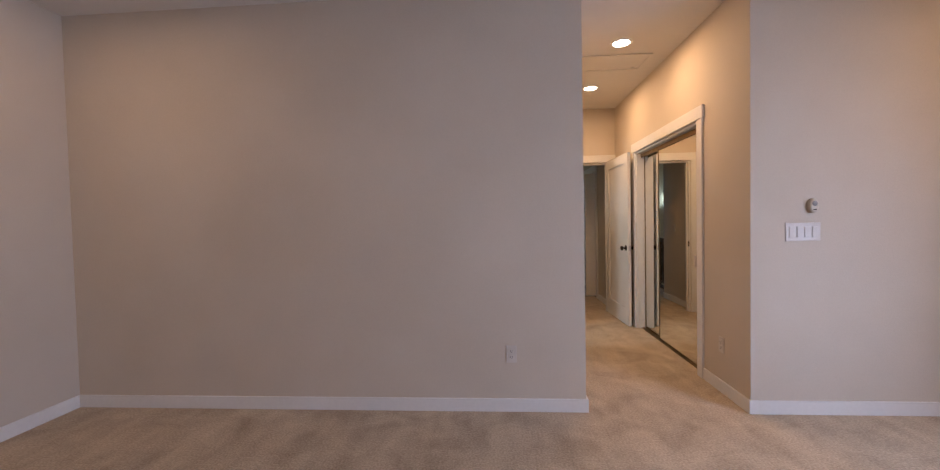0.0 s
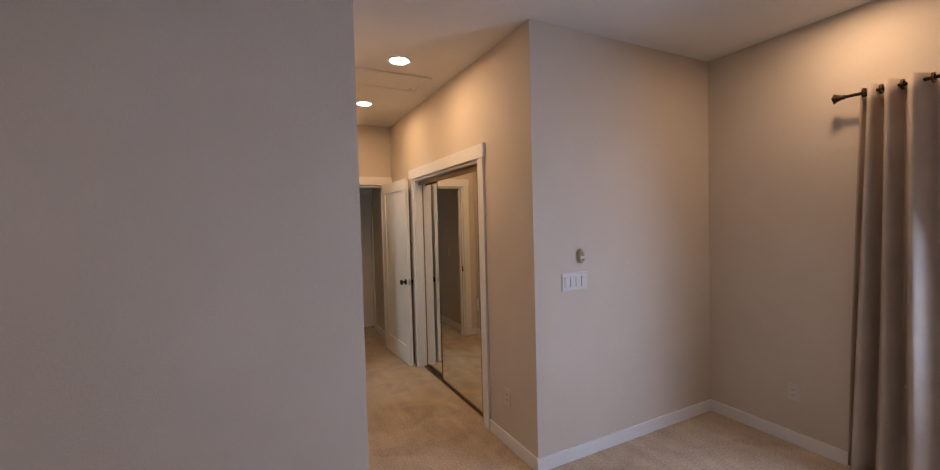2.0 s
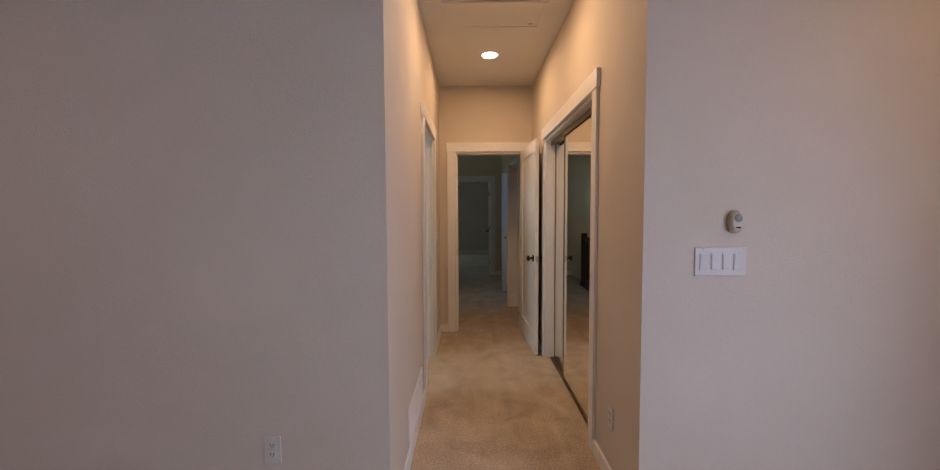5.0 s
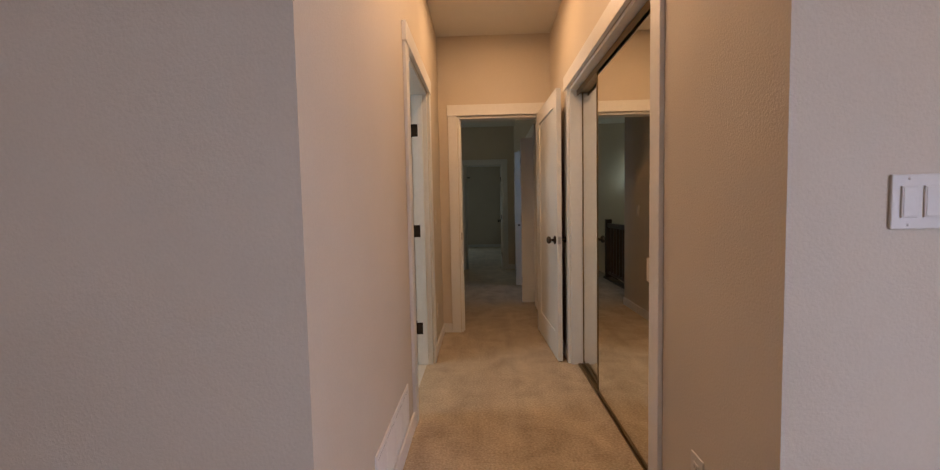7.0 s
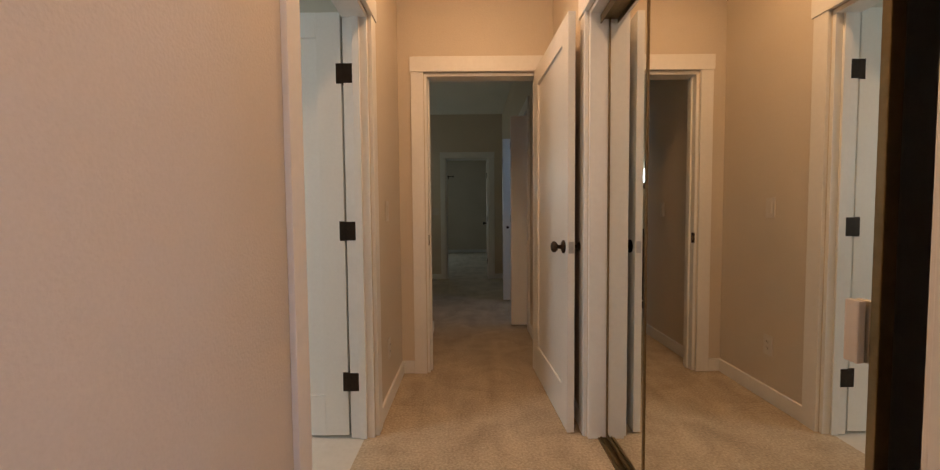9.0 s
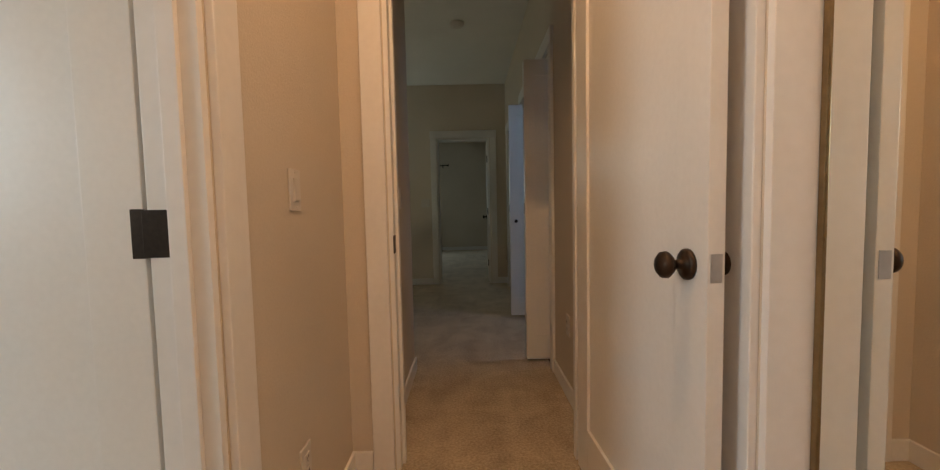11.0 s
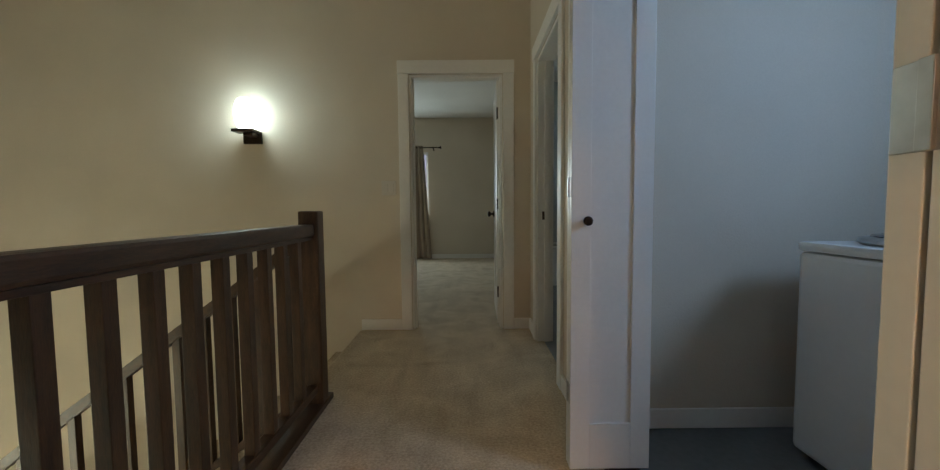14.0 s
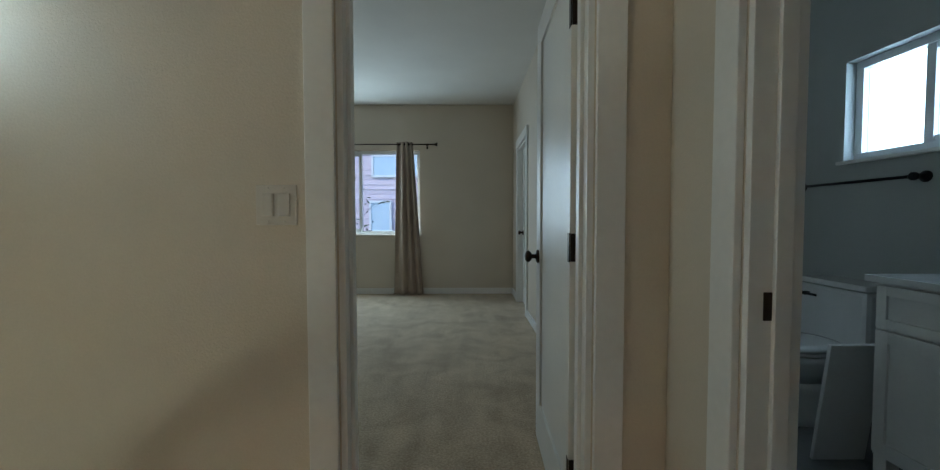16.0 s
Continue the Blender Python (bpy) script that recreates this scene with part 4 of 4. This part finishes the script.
part("apron", B((LR + T1 + 0.005, BX - 0.012, 11.65, 11.70, -0.004, 0.47), bev=0.004), PORCELAIN, tub)
part("rim", B((LR + T1 + 0.005, BX - 0.012, 11.63, 11.74, 0.47, 0.50), (LR + T1 + 0.005, BX - 0.012, 12.32, 12.40, 0.47, 0.50), (LR + T1 + 0.005, LR + T1 + 0.1, 11.74, 12.32, 0.47, 0.50), (BX - 0.11, BX - 0.012, 11.74, 12.32, 0.47, 0.50), bev=0.012), PORCELAIN, tub)
part("basin", B((LR + T1 + 0.02, BX - 0.02, 11.72, 12.36, 0.05, 0.12), bev=0.02), PORCELAIN, tub)

# tiled tub surround on the outer wall, tile by tile
surround = thing("tile_surround", (BX, 11.9, 0.5), "grey marbled tile surround with accent band and black trim", "tile surround")


def tile_mesh(w, h, mat):
    bm = B((-0.009, 0, -w / 2, w / 2, -h / 2, h / 2), bev=0.0015)
    return finish("tile", bm, mat)


full = tile_mesh(0.355, 0.292, WALLTILE)
for r in range(4):
    z = 0.94 + 0.296 * r + (0.055 if r == 3 else 0.0)
    for c in range(3):
        t = new("tile", full)
        t.parent = surround
        t.location = (-0.0005, 11.495 + 0.359 * c - 11.9, z - 0.5)
strip = tile_mesh(0.075, 0.022, ACCENT)
for c in range(13):
    for r in range(2):
        t = new("accent_tile", strip)
        t.parent = surround
        t.location = (-0.0005, 11.36 + 0.08 * c + 0.04 * (r % 2) - 11.9, 1.682 + 0.026 * r - 0.5)
part("edge_trim", B((BX - 0.013, BX, 11.30, 11.31, 0.79, 2.26), bev=0.001), BLACK, surround, "black metal edge trim")
part("edge_trim", B((BX - 0.013, BX, 11.31, 12.42, 2.25, 2.26), bev=0.001), BLACK, surround, "black metal edge trim")
part("edge_trim", B((BX - 0.013, BX, 11.31, 11.60, 0.79, 0.80), bev=0.001), BLACK, surround, "black metal edge trim")
part("edge_trim", B((BX - 0.013, BX, 11.592, 11.602, 0.0, 0.79), bev=0.001), BLACK, surround, "black metal edge trim")
part("lower_tile", B((BX - 0.009, BX - 0.0005, 11.604, 11.64, 0.0, 0.79)), WALLTILE, surround)
structure("wall_tile_back", B((LR + T1, BX - 0.012, 12.405, 12.42, 0.5, 2.25)), WALLTILE, "grey marbled tile on the tub's long wall")

# bathroom floor tiles
ftile = finish("floor_tile", B((-0.298, 0.298, -0.298, 0.298, -0.012, 0), bev=0.0015), TILE)
bath_floor = thing("floor_bathroom", (2.5, 10, 0), "large grey stone-look floor tiles", "floor")
bath_floor["kind"] = "structure"
for i in range(3):
    for j in range(6):
        t = new("tile", ftile)
        t.parent = bath_floor
        t.location = (LR + 0.05 + 0.3 + 0.6 * i - 2.5, 8.4 + 0.3 + 0.6 * j - 10, -0.003)

# ---- outside ----
structure("ground", B((-400, 400, -400, 400, -3.4, -3.2)), GRASS, "dull winter lawn and earth")


def house(name, x0, x1, y0, y1, z0, z1, side, mat, face, windows, roof, label):
    """A neighbouring house: siding boards on the face that looks this way, windows, and a pitched roof."""
    root = thing(name, ((x0 + x1) / 2, (y0 + y1) / 2, z0), label, "house")
    part("wall", B((x0, x1, y0, y1, z0, z1)), mat, root)
    n = int((z1 - z0) / 0.18)
    bm = bmesh.new()
    for k in range(n if face == "y" else int((y1 - y0) / 0.2)):
        z = z0 + 0.18 * k
        box(bm, *((x0 - 0.03, x0, y0 + 0.2 * k, y0 + 0.2 * k + 0.18, z0, z1) if face == "x" else (x0, x1, y0 - 0.03, y0, z, z + 0.17)))
    for v in bm.verts:
        if face == "y" and (v.co.z - z0) % 0.18 > 0.1 and v.co.y < y0 - 0.01:
            v.co.y += 0.022
    part("siding", bm, mat, root)
    for a, b, c, d in windows:
        if face == "x":
            w = part("window", B((x0 - 0.07, x0 - 0.02, a - 0.08, b + 0.08, c - 0.08, c), (x0 - 0.07, x0 - 0.02, a - 0.08, b + 0.08, d, d + 0.08), (x0 - 0.07, x0 - 0.02, a - 0.08, a, c, d), (x0 - 0.07, x0 - 0.02, b, b + 0.08, c, d), (x0 - 0.065, x0 - 0.02, a, b, (c + d) / 2 - 0.025, (c + d) / 2 + 0.025)), VINYL, root)
            part("pane", B((x0 - 0.05, x0 - 0.035, a, b, c, d)), DARKPANE, w)
        else:
            w = part("window", B((a - 0.08, b + 0.08, y0 - 0.07, y0 - 0.02, c - 0.08, c), (a - 0.08, b + 0.08, y0 - 0.07, y0 - 0.02, d, d + 0.08), (a - 0.08, a, y0 - 0.07, y0 - 0.02, c, d), (b, b + 0.08, y0 - 0.07, y0 - 0.02, c, d)), VINYL, root)
            part("pane", B((a, b, y0 - 0.05, y0 - 0.035, c, d)), PALEPANE, w)
    bm = bmesh.new()
    o = 0.5
    if face == "x":
        pts = [(x0 - o, z1 - 0.2), ((x0 + x1) / 2, z1 + roof), (x1 + o, z1 - 0.2)]
        v = [[bm.verts.new((px, yy, pz + h)) for px, pz in pts for h in (0, 0.12)] for yy in (y0 - o, y1 + o)]
    else:
        pts = [(y0 - o, z1 - 0.2), ((y0 + y1) / 2, z1 + roof), (y1 + o, z1 - 0.2)]
        v = [[bm.verts.new((xx, py, pz + h)) for py, pz in pts for h in (0, 0.12)] for xx in (x0 - o, x1 + o)]
    for a, b in ((0, 2), (2, 4), (1, 3), (3, 5), (0, 1), (4, 5)):
        bm.faces.new((v[0][a], v[0][b], v[1][b], v[1][a]))
    for w in v:
        bm.faces.new((w[0], w[1], w[3], w[2])), bm.faces.new((w[2], w[3], w[5], w[4]))
    part("roof", bm, ROOFRED, root, "red metal roof")
    part("fascia", B((x0 - o - 0.03, x0 - o + 0.01, y0 - o, y1 + o, z1 - 0.32, z1 - 0.1)) if face == "x" else B((x0 - o, x1 + o, y0 - o - 0.03, y0 - o + 0.01, z1 - 0.32, z1 - 0.1)), VINYL, root)


house("neighbour_house", 16, 24, -14, 12, -3.2, 1.95, 1, SIDING, "x", [(4.45, 5.3, -1.5, -0.55), (1.5, 2.6, -1.5, -0.55), (8.2, 9.3, -1.5, -0.55), ], 0.35, "pale blue board-sided neighbouring house with a red metal roof")
vent = bpy.data.objects["neighbour_house"]
louvre = part("louvre", B((15.92, 15.98, 4.24, 4.30, 0.49, 1.26), (15.92, 15.98, 4.75, 4.81, 0.49, 1.26), (15.92, 15.98, 4.30, 4.75, 0.49, 0.55), (15.92, 15.98, 4.30, 4.75, 1.20, 1.26)), BARK, vent, "brown framed louvre vent")
for k in range(8):
    part("slat", B((15.94, 15.965, 4.30, 4.75, 0.56 + 0.08 * k, 0.60 + 0.08 * k)), SIDING, louvre)
house("pink_house", -14, 10, 24, 34, -3.2, 5.2, 1, PINKSIDE, "y", [(-2.5, -1.83, 0.66, 1.71), (-2.4, -0.8, 2.72, 3.4), (-4.7, -3.9, 0.66, 1.71), (-4.9, -3.3, 2.72, 3.4), (0.4, 1.2, 0.66, 1.71)], 2.0, "faded pink lap-sided neighbouring house with pale windows")


def bare_tree(x, y, z, height, seed, needles, first=14, last=4):
    """A tapered trunk with limbs; needles: sprays of small leaves along the twigs."""
    rnd = random.Random(seed)
    root = thing("tree", (x, y, z), "tall tree with sparse branches in grey daylight", "tree", "trees outside")
    bm, leaves = bmesh.new(), bmesh.new()

    def limb(p, q, r0, r1):
        d = (q - p).normalized()
        u = d.orthogonal().normalized()
        w = d.cross(u)
        rings = [[bm.verts.new(c + (u * math.cos(k * 1.2566) + w * math.sin(k * 1.2566)) * r) for k in range(5)] for c, r in ((p, r0), (q, r1))]
        for k in range(5):
            bm.faces.new((rings[0][k], rings[0][(k + 1) % 5], rings[1][(k + 1) % 5], rings[1][k]))

    def grow(p, d, length, r, level):
        q = p + d * length
        limb(p, q, r, r * 0.6)
        if needles and level >= 2:
            for k in range(5):
                c = p.lerp(q, rnd.random())
                s = Vector((rnd.uniform(-1, 1), rnd.uniform(-1, 1), rnd.uniform(-0.6, 0.3))).normalized() * rnd.uniform(0.08, 0.2)
                n = s.orthogonal().normalized() * 0.03
                leaves.faces.new([leaves.verts.new(c), leaves.verts.new(c + s * 0.5 + n), leaves.verts.new(c + s), leaves.verts.new(c + s * 0.5 - n)])
        if level < last:
            for k in range(3 if level else first):
                at = p.lerp(q, rnd.uniform(0.25, 1.0))
                nd = (d * (0.35 if level == 0 else 0.7) + Vector((rnd.uniform(-1, 1), rnd.uniform(-1, 1), rnd.uniform(-0.2, 0.7)))).normalized()
                grow(at, nd, length * rnd.uniform(0.3, 0.5) if level == 0 else length * rnd.uniform(0.45, 0.7), r * 0.4, level + 1)

    grow(Vector((x, y, z)), Vector((0.02, 0.01, 1)).normalized(), height, height * 0.009, 0)
    part("trunk", bm, BARK, root)
    if needles:
        tagged(part("crown", leaves, LEAF, root), kind="stuff")
    else:
        leaves.free()


bare_tree(28, 7.9, -3.2, 13, 3, False)
bare_tree(32, 9.8, -3.2, 15, 5, False)
bare_tree(36, 12.2, -3.2, 16, 8, False)
bare_tree(-3.05, 20.5, -3.2, 5.0, 11, True, 8, 3)
